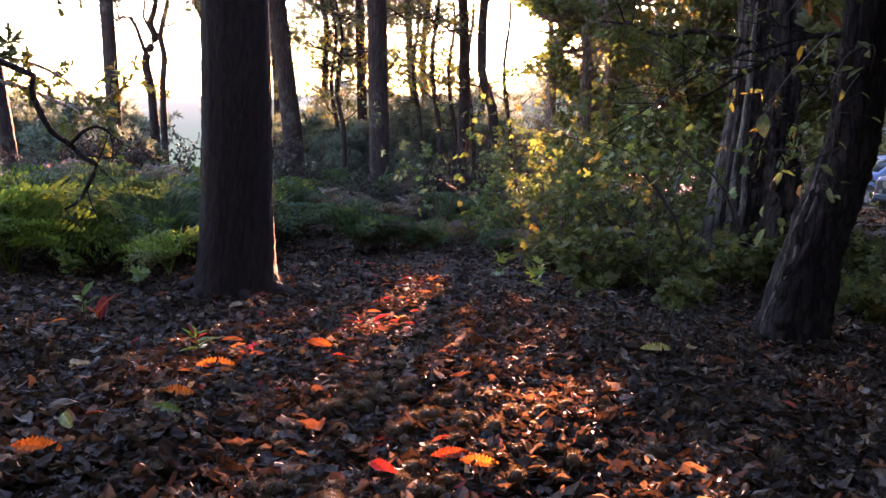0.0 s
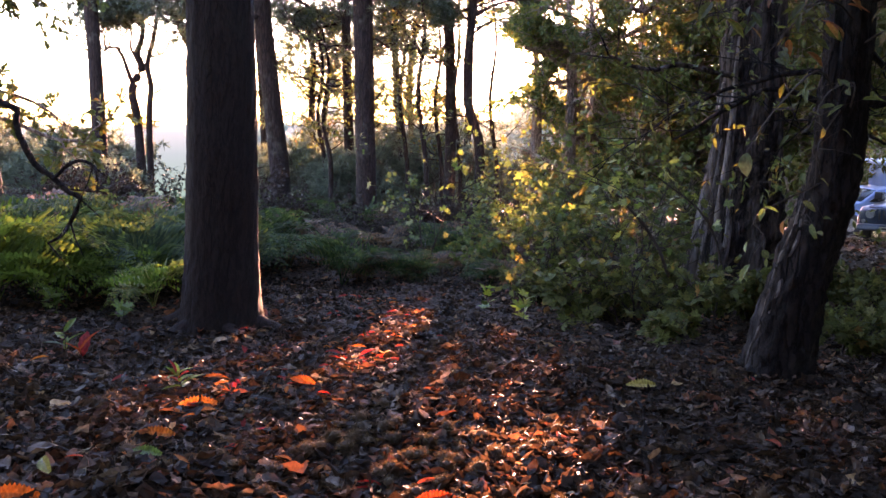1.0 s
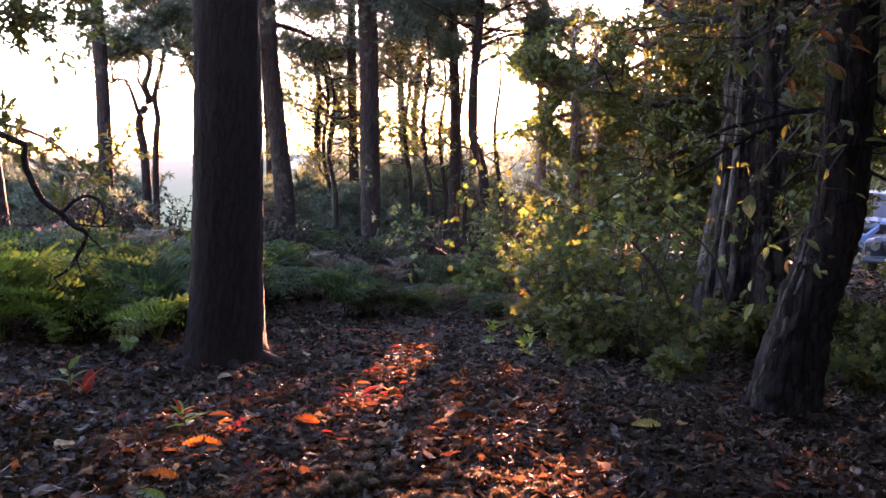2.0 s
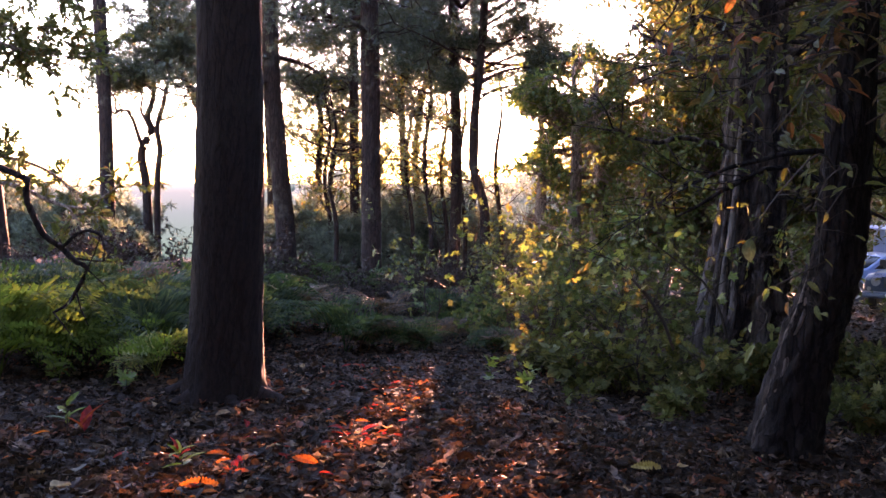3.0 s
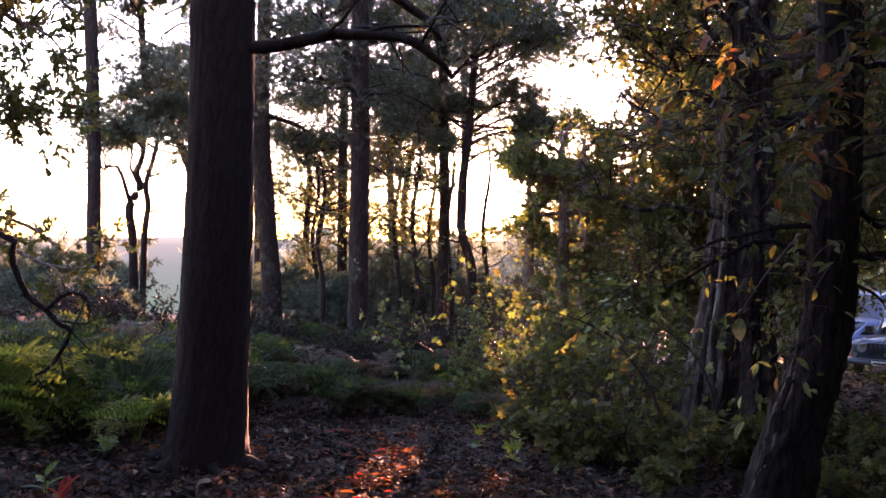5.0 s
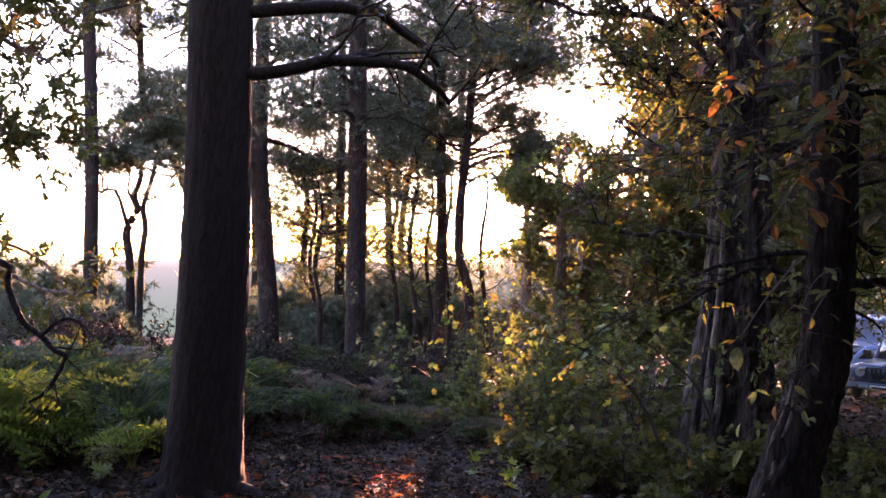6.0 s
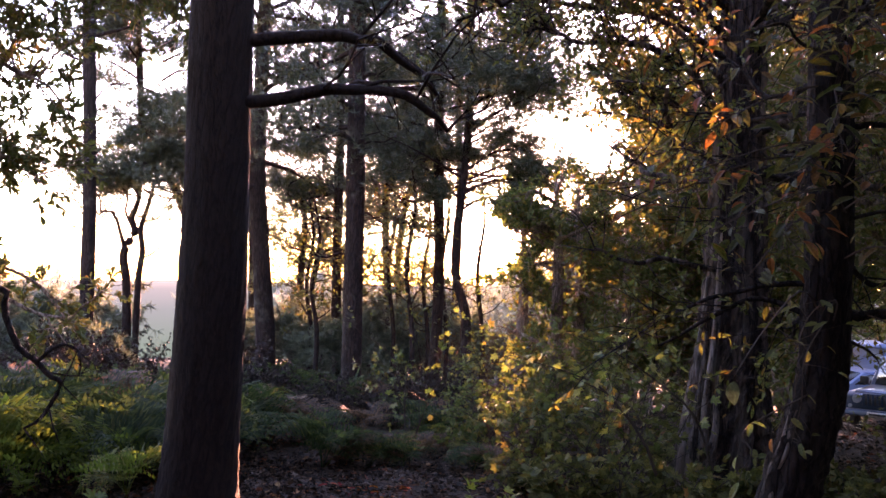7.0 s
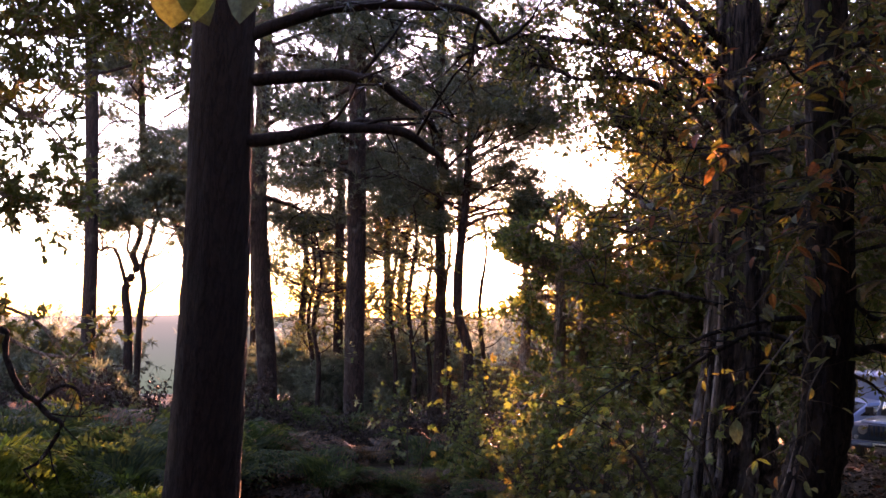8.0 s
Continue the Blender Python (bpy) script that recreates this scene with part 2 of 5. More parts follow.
def tube(points, radii, sides=6, ridges=0.0, seed=0, flare=None):
    """A tapered limb along points; ridges: the depth of its bark's furrows, as a share of the radius."""
    P = np.asarray(points, float); n = len(P)
    r = np.interp(np.linspace(0, 1, n), np.linspace(0, 1, len(radii)), radii)
    D = np.gradient(P, axis=0); D /= np.linalg.norm(D, axis=1)[:, None] + 1e-9
    ref = np.where(np.abs(D[:, 2:3]) > 0.9, [[1.0, 0, 0]], [[0, 0, 1.0]])
    X = np.cross(ref, D); X /= np.linalg.norm(X, axis=1)[:, None]
    Y = np.cross(D, X)
    th = np.linspace(0, 2 * np.pi, sides, endpoint=False)
    rad = np.repeat(r[:, None], sides, 1)
    if ridges:
        g = np.random.default_rng(seed)
        s = np.linspace(0, 1, n)[:, None]
        w = sum(g.uniform(0.4, 1) * np.sin(k * th[None] + g.uniform(0, 6) + g.uniform(-3, 3) * s * 4) for k in (2, 3, 5, 8, 13)) / 3
        rad = rad * (1 + ridges * w + ridges * 0.5 * g.normal(size=rad.shape))
    if flare is not None:
        rad = rad * flare(np.linspace(0, 1, n)[:, None], th[None])
    V = P[:, None] + rad[..., None] * (np.cos(th)[None, :, None] * X[:, None] + np.sin(th)[None, :, None] * Y[:, None])
    i, j = np.meshgrid(np.arange(n - 1), np.arange(sides), indexing="ij")
    a, b = i * sides + j, i * sides + (j + 1) % sides
    T = np.concatenate([np.stack([a, b, b + sides], -1).reshape(-1, 3), np.stack([a, b + sides, a + sides], -1).reshape(-1, 3)])
    V = V.reshape(-1, 3)
    V = np.vstack([V, P[-1] + D[-1] * r[-1] * 0.6, P[0]])
    k = np.arange(sides)
    T = np.vstack([T, np.stack([(n - 1) * sides + k, (n - 1) * sides + (k + 1) % sides, np.full(sides, n * sides)], -1),
                   np.stack([(k + 1) % sides, k, np.full(sides, n * sides + 1)], -1)])
    return V, T


def strip_leaf(stations, fold=0.12, droop=0.15):
    """A leaf of unit length from (way along, half width) stations, folded along its midrib and drooping."""
    V, T = [(0, 0, 0)], []
    for y, w in stations:
        V += [(-w, y, fold * w * 2 - droop * y * y), (0, y, -droop * y * y), (w, y, fold * w * 2 - droop * y * y)]
    T += [(0, 2, 1), (0, 3, 2)]
    for k in range(len(stations) - 1):
        a, b = 1 + 3 * k, 4 + 3 * k
        T += [(a, a + 1, b + 1), (a, b + 1, b), (a + 1, a + 2, b + 2), (a + 1, b + 2, b + 1)]
    V.append((0, 1.0, -droop)); e = len(V) - 1; a = e - 3
    T += [(a, a + 1, e), (a + 1, a + 2, e)]
    return np.array(V, float), np.array(T)


def star_leaf(lobes):
    """A hand-shaped leaf of unit length from (angle, reach) pairs round its stalk end."""
    V, T = [(0, 0.35, 0.0)], []
    for ang, reach in lobes:
        a = radians(ang)
        V.append((math.sin(a) * reach * 0.62, 0.35 + math.cos(a) * reach * 0.62, 0.1 * abs(math.sin(a)) * reach - 0.05 * reach))
    for k in range(len(lobes)):
        T.append((0, 1 + k, 1 + (k + 1) % len(lobes)))
    return np.array(V, float), np.array(T)[:, ::-1]


OAK = strip_leaf([(0.14, 0.07), (0.3, 0.2), (0.42, 0.12), (0.58, 0.26), (0.7, 0.15), (0.85, 0.2)])
DIAMOND = strip_leaf([(0.5, 0.27)], 0.15, 0.1)
KITE = strip_leaf([(0.35, 0.2), (0.65, 0.24)])
LANCE = strip_leaf([(0.12, 0.1), (0.22, 0.15), (0.3, 0.14), (0.42, 0.19), (0.5, 0.16), (0.62, 0.18), (0.7, 0.14), (0.84, 0.09)], 0.2, 0.2)


def curled_leaf(widths, along, across, wave=0.03):
    """A dry leaf of unit length: half widths at even steps; along: how far it rolls up lengthwise, across: how far its sides curl, in radians."""
    n = len(widths)
    V, T = [], []
    for k, w in enumerate(widths):
        t = (k + 0.3) / (n - 0.4)
        a = along * (t - 0.4)
        y, z = (math.sin(a) / along, (1 - math.cos(a)) / along) if abs(along) > 0.05 else (t - 0.4, 0.0)
        for side in (-1, 0, 1):
            b = across * 0.7
            V.append((side * w * math.cos(b), y, z + abs(side) * w * math.sin(b) + wave * math.sin(5.0 * k + 2 * side)))
    for k in range(n - 1):
        for c in (0, 1):
            a = 3 * k + c
            T += [(a, a + 1, a + 4), (a, a + 4, a + 3)]
    return np.array(V, float), np.array(T)


DEAD_LEAVES = [curled_leaf([0.02, 0.16, 0.2, 0.16, 0.02], 0.9, 0.5), curled_leaf([0.02, 0.2, 0.11, 0.19, 0.03], -1.3, -0.7),
               curled_leaf([0.03, 0.13, 0.24, 0.13, 0.02], 1.6, 0.9, 0.05), curled_leaf([0.02, 0.12, 0.15, 0.1, 0.01], 0.6, 1.3),
               curled_leaf([0.03, 0.28, 0.34, 0.24, 0.03], -0.8, 0.35, 0.06), curled_leaf([0.02, 0.13, 0.16, 0.12, 0.02], 2.2, -0.5)]


def toothed_leaf(n=11, width=0.17):
    """A long chestnut leaf of unit length with toothed edges and ridged side veins."""
    V, T = [], []
    for k in range(2 * n):
        t = k / (2 * n - 1)
        w = width * math.sin(math.pi * min(1, t * 0.92 + 0.05)) ** 0.7 * (1.12 if k % 2 else 0.82)
        ridge = 0.012 if k % 2 else -0.012
        for c in (-1, -0.5, 0, 0.5, 1):
            V.append((c * w, t - abs(c) * 0.03, abs(c) * w * 0.35 + (ridge if c else 0) - 0.25 * (t - 0.4) ** 2))
    for k in range(2 * n - 1):
        for c in range(4):
            a = 5 * k + c
            T += [(a, a + 1, a + 6), (a, a + 6, a + 5)]
    return np.array(V, float), np.array(T)


TOOTHED = toothed_leaf()
BROAD = strip_leaf([(0.1, 0.18), (0.3, 0.33), (0.55, 0.36), (0.8, 0.22)], 0.1, 0.15)
MAPLE = star_leaf([(0, 1.05), (12, 0.78), (20, 0.8), (27, 0.42), (40, 0.78), (50, 1.0), (60, 0.72), (74, 0.4), (96, 0.72), (120, 0.5), (155, 0.34), (180, 0.2),
                   (205, 0.34), (240, 0.5), (264, 0.72), (286, 0.4), (300, 0.72), (310, 1.0), (320, 0.78), (333, 0.42), (340, 0.8), (348, 0.78)])


def needle_tuft(seed, n=9):
    g = np.random.default_rng(seed)
    V, T = [], []
    for k in range(n):
        d = g.normal(size=3); d[1] = abs(d[1]) + 0.6; d /= np.linalg.norm(d)
        s = np.cross(d, g.normal(size=3)); s /= np.linalg.norm(s)
        b = d * 0.05
        V += [b - s * 0.05, b + s * 0.05, d * g.uniform(0.7, 1.0)]
        T.append((3 * k, 3 * k + 1, 3 * k + 2))
    return np.array(V), np.array(T)


TUFT = needle_tuft(3)


def unit(a):
    a = np.asarray(a, float)
    return a / (np.linalg.norm(a, axis=-1, keepdims=True) + 1e-9)


def cloud(g, template, at, along, sizes, up=None, wide=1.0, crumple=0.0):
    """Copies of a leaf at many places, each with its own direction, as one set of triangles."""
    tv, tt = template
    at, Y = np.asarray(at, float), unit(along)
    n = len(at)
    Z = g.normal(size=(n, 3)) * 0.7 + (np.array([0, 0, 1.0]) if up is None else up)
    X = unit(np.cross(Y, Z)); Z = np.cross(X, Y)
    s = np.broadcast_to(np.asarray(sizes, float), (n,))[:, None, None]
    V = at[:, None] + s * (tv[None, :, 0:1] * wide * X[:, None] + tv[None, :, 1:2] * Y[:, None] + tv[None, :, 2:3] * Z[:, None])
    if crumple:
        V = V + s * crumple * g.normal(size=V.shape)
    T = tt[None] + (np.arange(n) * len(tv))[:, None, None]
    return V.reshape(-1, 3), T.reshape(-1, 3)


U = 1.25  # metres to a unit of the plan below


def ground_z(x, y):
    """The ground's height, in metres."""
    x, y = np.asarray(x, float) / U, np.asarray(y, float) / U
    base = 0.55 - 0.095 * np.minimum(y, 10) - 0.06 * np.clip(y - 10, 0, 25)
    far = np.clip(y - 35, 0, None)
    base = base - np.minimum(0.16 * far, 46) * np.clip(far / 30, 0, 1)
    side = -0.05 * np.clip(x, -5, 3) - 0.03 * np.clip(x - 5, 0, 6)
    lump = 0.035 * np.sin(1.7 * x + 0.6) * np.cos(1.3 * y + 0.4 * x) + 0.02 * np.sin(4.1 * x + 2.2 * y) + 0.012 * np.cos(7.3 * x - 5.1 * y) + 0.009 * np.sin(11 * x + 3 * y) * np.sin(9 * y - 2 * x)
    return U * (base + side + lump * np.clip(3 - np.hypot(x, y - 5) / 15, 0, 1))


SHAFT_EYE = np.array([0.0, 0.0, 1.9])


def open_shaft(P, half=1.75, beams=True):
    """True where a leaf leaves the shaft of low sunlight over the path free, and the beams beside it."""
    d = np.asarray(P, float) - SHAFT_EYE
    s = np.array(SUN); s = s + np.array([0, 0, -0.014])
    along = d @ s
    off = np.linalg.norm(d - along[:, None] * s, axis=1)
    g = np.random.default_rng(len(d))
    a = np.arctan2(d[:, 2] - along * s[2], d[:, 0] - along * s[0])
    ragged = 1 + 0.2 * np.sin(3 * a + 1.2) + 0.16 * np.sin(7 * a + 2) + 0.12 * np.sin(13 * a)
    edge = math.tan(radians(half)) * along * ragged * g.uniform(0.6, 1.25, len(d))
    if not beams:
        return (off > edge) | (along < 1)
    # rays that reach the leaf carpet in streaks and patches
    P = np.asarray(P, float)
    rise, drift = SUN[2] / SUN[1], SUN[0] / SUN[1]
    y0 = (0.69 + rise * P[:, 1] - P[:, 2]) / (rise + 0.095)
    x0 = P[:, 0] - drift * (P[:, 1] - y0)
    mid = np.interp(y0, [3.2, 5.0, 6.8, 11.0], [-1.05, -0.92, -0.56, -0.5])
    dapple = np.sin(3.1 * x0 + 1.3) + np.sin(2.6 * y0 + 3.3 * x0) > -0.75
    lit = (np.abs(x0 - mid) < np.interp(y0, [3.2, 5.0, 6.8, 11.0], [0.24, 0.4, 0.5, 0.6])) & (y0 > 3.2) & (y0 < 11.2)
    lit |= (np.abs(x0 - 0.1) < 0.36) & (y0 > 2.4) & (y0 < 4.0)
    lit |= (np.abs(x0 + 2.2) < 0.5) & (y0 > 4.2) & (y0 < 5.6)
    lane = lit & dapple & (P[:, 1] > y0 + 1.0) & (g.random(len(P)) < 0.985)
    # beams that reach the sunlit ferns and dapple the maple leaves beside the path
    for plane, x1, x2, z1, z2, least in ((8.6, -4.8, -4.0, 0.4, 0.8, 0.2), (8.6, -3.0, -2.2, 0.1, 0.7, -2), (8.9, 0.0, 2.1, 0.2, 2.6, 0.85), (13.1, -0.5, 1.8, 0.9, 2.6, 0.2), (14.0, -2.4, 1.8, -0.6, 1.0, 0.1), (15.0, 1.0, 5.5, 0.5, 5.0, 0.55)):
        t = (P[:, 1] - plane) / SUN[1]
        mx, mz = P[:, 0] - SUN[0] * t, P[:, 2] - SUN[2] * t
        beam = np.sin(5.1 * mx + 1) + np.sin(4.3 * mz + 2.0 * mx) > least
        lane |= beam & (mx > x1) & (mx < x2) & (mz > z1) & (mz < z2) & (P[:, 1] > plane + 0.8) & (g.random(len(P)) < 0.9)
    # the gap beside the leaning chestnut, and the gap of sky between pines and oaks
    y = np.maximum(P[:, 1], 0.5)
    sx, sz = P[:, 0] / y, (P[:, 2] - 1.85) / y
    car = (sx > 0.448) & (sx < 0.53) & (sz > -0.16) & (sz < -0.02) & (P[:, 1] < 27) & (g.random(len(P)) < 0.7)
    b = np.arctan2(sz - 0.165, sx - 0.175)
    wide = 1 + 0.3 * np.sin(2 * b + 2.6) + 0.2 * np.sin(5 * b) + 0.14 * np.sin(11 * b + 1)
    sky = ((sx - 0.175) / 0.046) ** 2 + ((sz - 0.165) / 0.03) ** 2 < (wide * g.uniform(0.5, 1.3, len(P))) ** 2
    return ((off > edge) | (along < 1)) & ~lane & ~car & ~sky

# ---- ground and distance ----


def make_ground():
    ys = np.concatenate([np.arange(-14, 1, 0.8), np.arange(1, 13, 0.12), np.geomspace(13, 4500, 90)])
    xs = np.concatenate([-np.geomspace(4500, 8, 60), np.arange(-7.8, 7.8, 0.16), np.geomspace(8, 4500, 60)])
    X, Y = np.meshgrid(xs, ys)
    V = np.stack([X, Y, ground_z(X, Y)], -1).reshape(-1, 3)
    w = len(xs)
    i, j = np.meshgrid(np.arange(len(ys) - 1), np.arange(w - 1), indexing="ij")
    a = (i * w + j).ravel()
    T = np.concatenate([np.stack([a, a + 1, a + w + 1], -1), np.stack([a, a + w + 1, a + w], -1)])
    m, nt, bsdf, out = nodes_of("forest_soil")
    col = ramp(nt, [(0.3, (0.01, 0.007, 0.005)), (0.5, (0.028, 0.018, 0.012)), (0.7, (0.075, 0.045, 0.028))], noise_node(nt, 9, 8))
    grass = ramp(nt, [(0.4, (0.05, 0.08, 0.03)), (0.6, (0.1, 0.12, 0.05))], noise_node(nt, 0.02, 6))
    tc = nt.nodes.new("ShaderNodeTexCoord")
    sep = nt.nodes.new("ShaderNodeSeparateXYZ")
    nt.links.new(tc.outputs["Object"], sep.inputs[0])
    mr = nt.nodes.new("ShaderNodeMapRange")
    mr.inputs[1].default_value, mr.inputs[2].default_value = 60, 160
    nt.links.new(sep.outputs[1], mr.inputs[0])
    nt.links.new(mixed(nt, col, grass, mr.outputs[0]), bsdf.inputs["Base Color"])
    bsdf.inputs["Roughness"].default_value, bsdf.inputs["Specular IOR Level"].default_value = 0.95, 0.1
    bump(nt, noise_node(nt, 30, 6), bsdf, 1.0, 0.06)
    tagged(new("ground", tri_mesh("ground", V, T, m, True)), "dark forest soil sloping down into a misty valley", "ground", kind="structure")


make_ground()


def make_backdrop():
    """The far side of the valley, as a glowing curved sheet beyond everything, with mist put into its colour."""
    R, n = 520, 60
    ang = np.linspace(radians(-75), radians(75), n)
    zs = [-95, -30, 0.8]
    g = np.random.default_rng(4)
    V = []
    for k, z in enumerate(zs):
        rise = g.normal(size=n) * 0.5 if k == 2 else np.zeros(n)
        V += list(np.stack([R * np.sin(ang), R * np.cos(ang), np.full(n, z) + rise], -1))
    T = []
    for k in range(2):
        for i in range(n - 1):
            a = k * n + i
            T += [(a, a + 1, a + n + 1), (a, a + n + 1, a + n)]
    m, nt, bsdf, out = nodes_of("painted_mist_ridge")
    tc = nt.nodes.new("ShaderNodeTexCoord")
    sep = nt.nodes.new("ShaderNodeSeparateXYZ")
    nt.links.new(tc.outputs["Object"], sep.inputs[0])
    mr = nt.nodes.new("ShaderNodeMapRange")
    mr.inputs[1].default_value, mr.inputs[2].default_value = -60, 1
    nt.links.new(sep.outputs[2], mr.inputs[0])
    # Painted mist: the emitted colour pales towards the top of the sheet.
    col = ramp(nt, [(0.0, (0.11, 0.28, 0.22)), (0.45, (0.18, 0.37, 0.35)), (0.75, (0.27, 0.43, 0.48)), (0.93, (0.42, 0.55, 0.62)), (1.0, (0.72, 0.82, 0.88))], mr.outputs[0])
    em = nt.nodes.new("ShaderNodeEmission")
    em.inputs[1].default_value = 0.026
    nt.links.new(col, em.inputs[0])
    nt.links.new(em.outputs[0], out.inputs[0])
    tagged(new("backdrop", tri_mesh("backdrop", V, T, m)), "far ridge across the valley, mist put into its glowing colour", "backdrop", kind="structure")


make_backdrop()

# ---- trees ----


def grow(g, wood, leaves, p, d, length, r, depth, kids=4, wild=0.35, sag=0.0, spread=0.9, leafy=5, bare=0.3, twigs=True):
    """A branch that forks depth times; its last twigs bear leaves."""
    n = {0: 3, 1: 4}.get(depth, 6)
    if not open_shaft(np.asarray(p, float)[None] + unit(d) * length * 0.6, beams=False)[0]:
        return
    pts, d = [np.asarray(p, float)], unit(d)
    for k in range(n - 1):
        d = unit(d + g.normal(size=3) * wild * 0.45 + np.array([0, 0, -sag]))
        pts.append(pts[-1] + d * length / (n - 1))
    pts = np.array(pts)
    if depth or twigs:
        wood.add(*tube(pts, [r, r * 0.45], 6 if r > 0.02 else 4 if r > 0.008 else 3))
    if depth == 0:
        t = g.uniform(bare, 1, leafy)
        q = np.stack([np.interp(t, np.linspace(0, 1, n), pts[:, k]) for k in range(3)], -1)
        leaves.append((q, unit(d[None] + g.normal(size=(leafy, 3)) * 0.8)))
        return
    for k in range(kids):
        t = g.uniform(0.3, 1.0) if k else 1.0
        q = np.array([np.interp(t, np.linspace(0, 1, n), pts[:, m]) for m in range(3)])
        grow(g, wood, leaves, q, unit(d + g.normal(size=3) * spread * np.array([1, 1, 0.7])), length * g.uniform(0.45, 0.7), max(r * 0.5, 0.0025),
             depth - 1, kids, wild, sag, spread, leafy, bare, twigs)


def tree(name, label, line, radii, bark, limbs, leaf, leaf_mat, size, seed, sides=14, ridges=0.06, group="", flare=None, rings=24, clear=True, crown="crown", **kw):
    """line: points of the trunk, from below the ground up. limbs: (points, radius, depth, length of the branches, how many of them)."""
    g = np.random.default_rng(seed)
    line, radii = np.array(line) * U, np.array(radii) * U
    base = np.array([line[0][0], line[0][1], float(ground_z(line[0][0], line[0][1]))])
    ob = thing(name, base, label, "tree", group)
    part("trunk", Pile_of(tube(glide(line, rings), radii, sides, ridges, seed, flare)).mesh("trunk", bark, True, base), ob)
    leaves = []
    for pts, r, depth, length, count in limbs:
        wood = Pile()
        P, r, length = glide(np.array(pts) * U, 10), r * U, length * U
        crook = np.random.default_rng(int(abs(pts[-1][2]) * 1000) + seed).normal(size=(10, 3)) * r * np.linspace(0, 0.9, 10)[:, None]
        P = P + crook
        wood.add(*tube(glide(P, 22), [r * 1.1, r * 0.95, r * 0.75, r * 0.4], 10 if r > 0.03 else 6, 0.09, seed))
        for k in range(count):
            t = g.uniform(0.25, 1) if k else 1.0
            q = np.array([np.interp(t, np.linspace(0, 1, 10), P[:, m]) for m in range(3)])
            d = unit(P[-1] - P[0])
            grow(g, wood, leaves, q, unit(d + g.normal(size=3) * 0.8), length * g.uniform(0.6, 1.1), r * 0.35, depth, **kw)
        part("limb", wood.mesh("limb", bark, True, base), ob)
    if leaves:
        Q, D = np.concatenate([q for q, _ in leaves]), np.concatenate([d for _, d in leaves])
        if clear:
            keep = open_shaft(Q)
            Q, D = Q[keep], D[keep]
        if len(Q):
            part(crown, Pile_of(cloud(g, leaf, Q, D, size * g.uniform(0.6, 1.2, len(Q)))).mesh(crown, leaf_mat, False, base), ob)
    return ob


def Pile_of(vt):
    p = Pile()
    p.add(*vt)
    return p


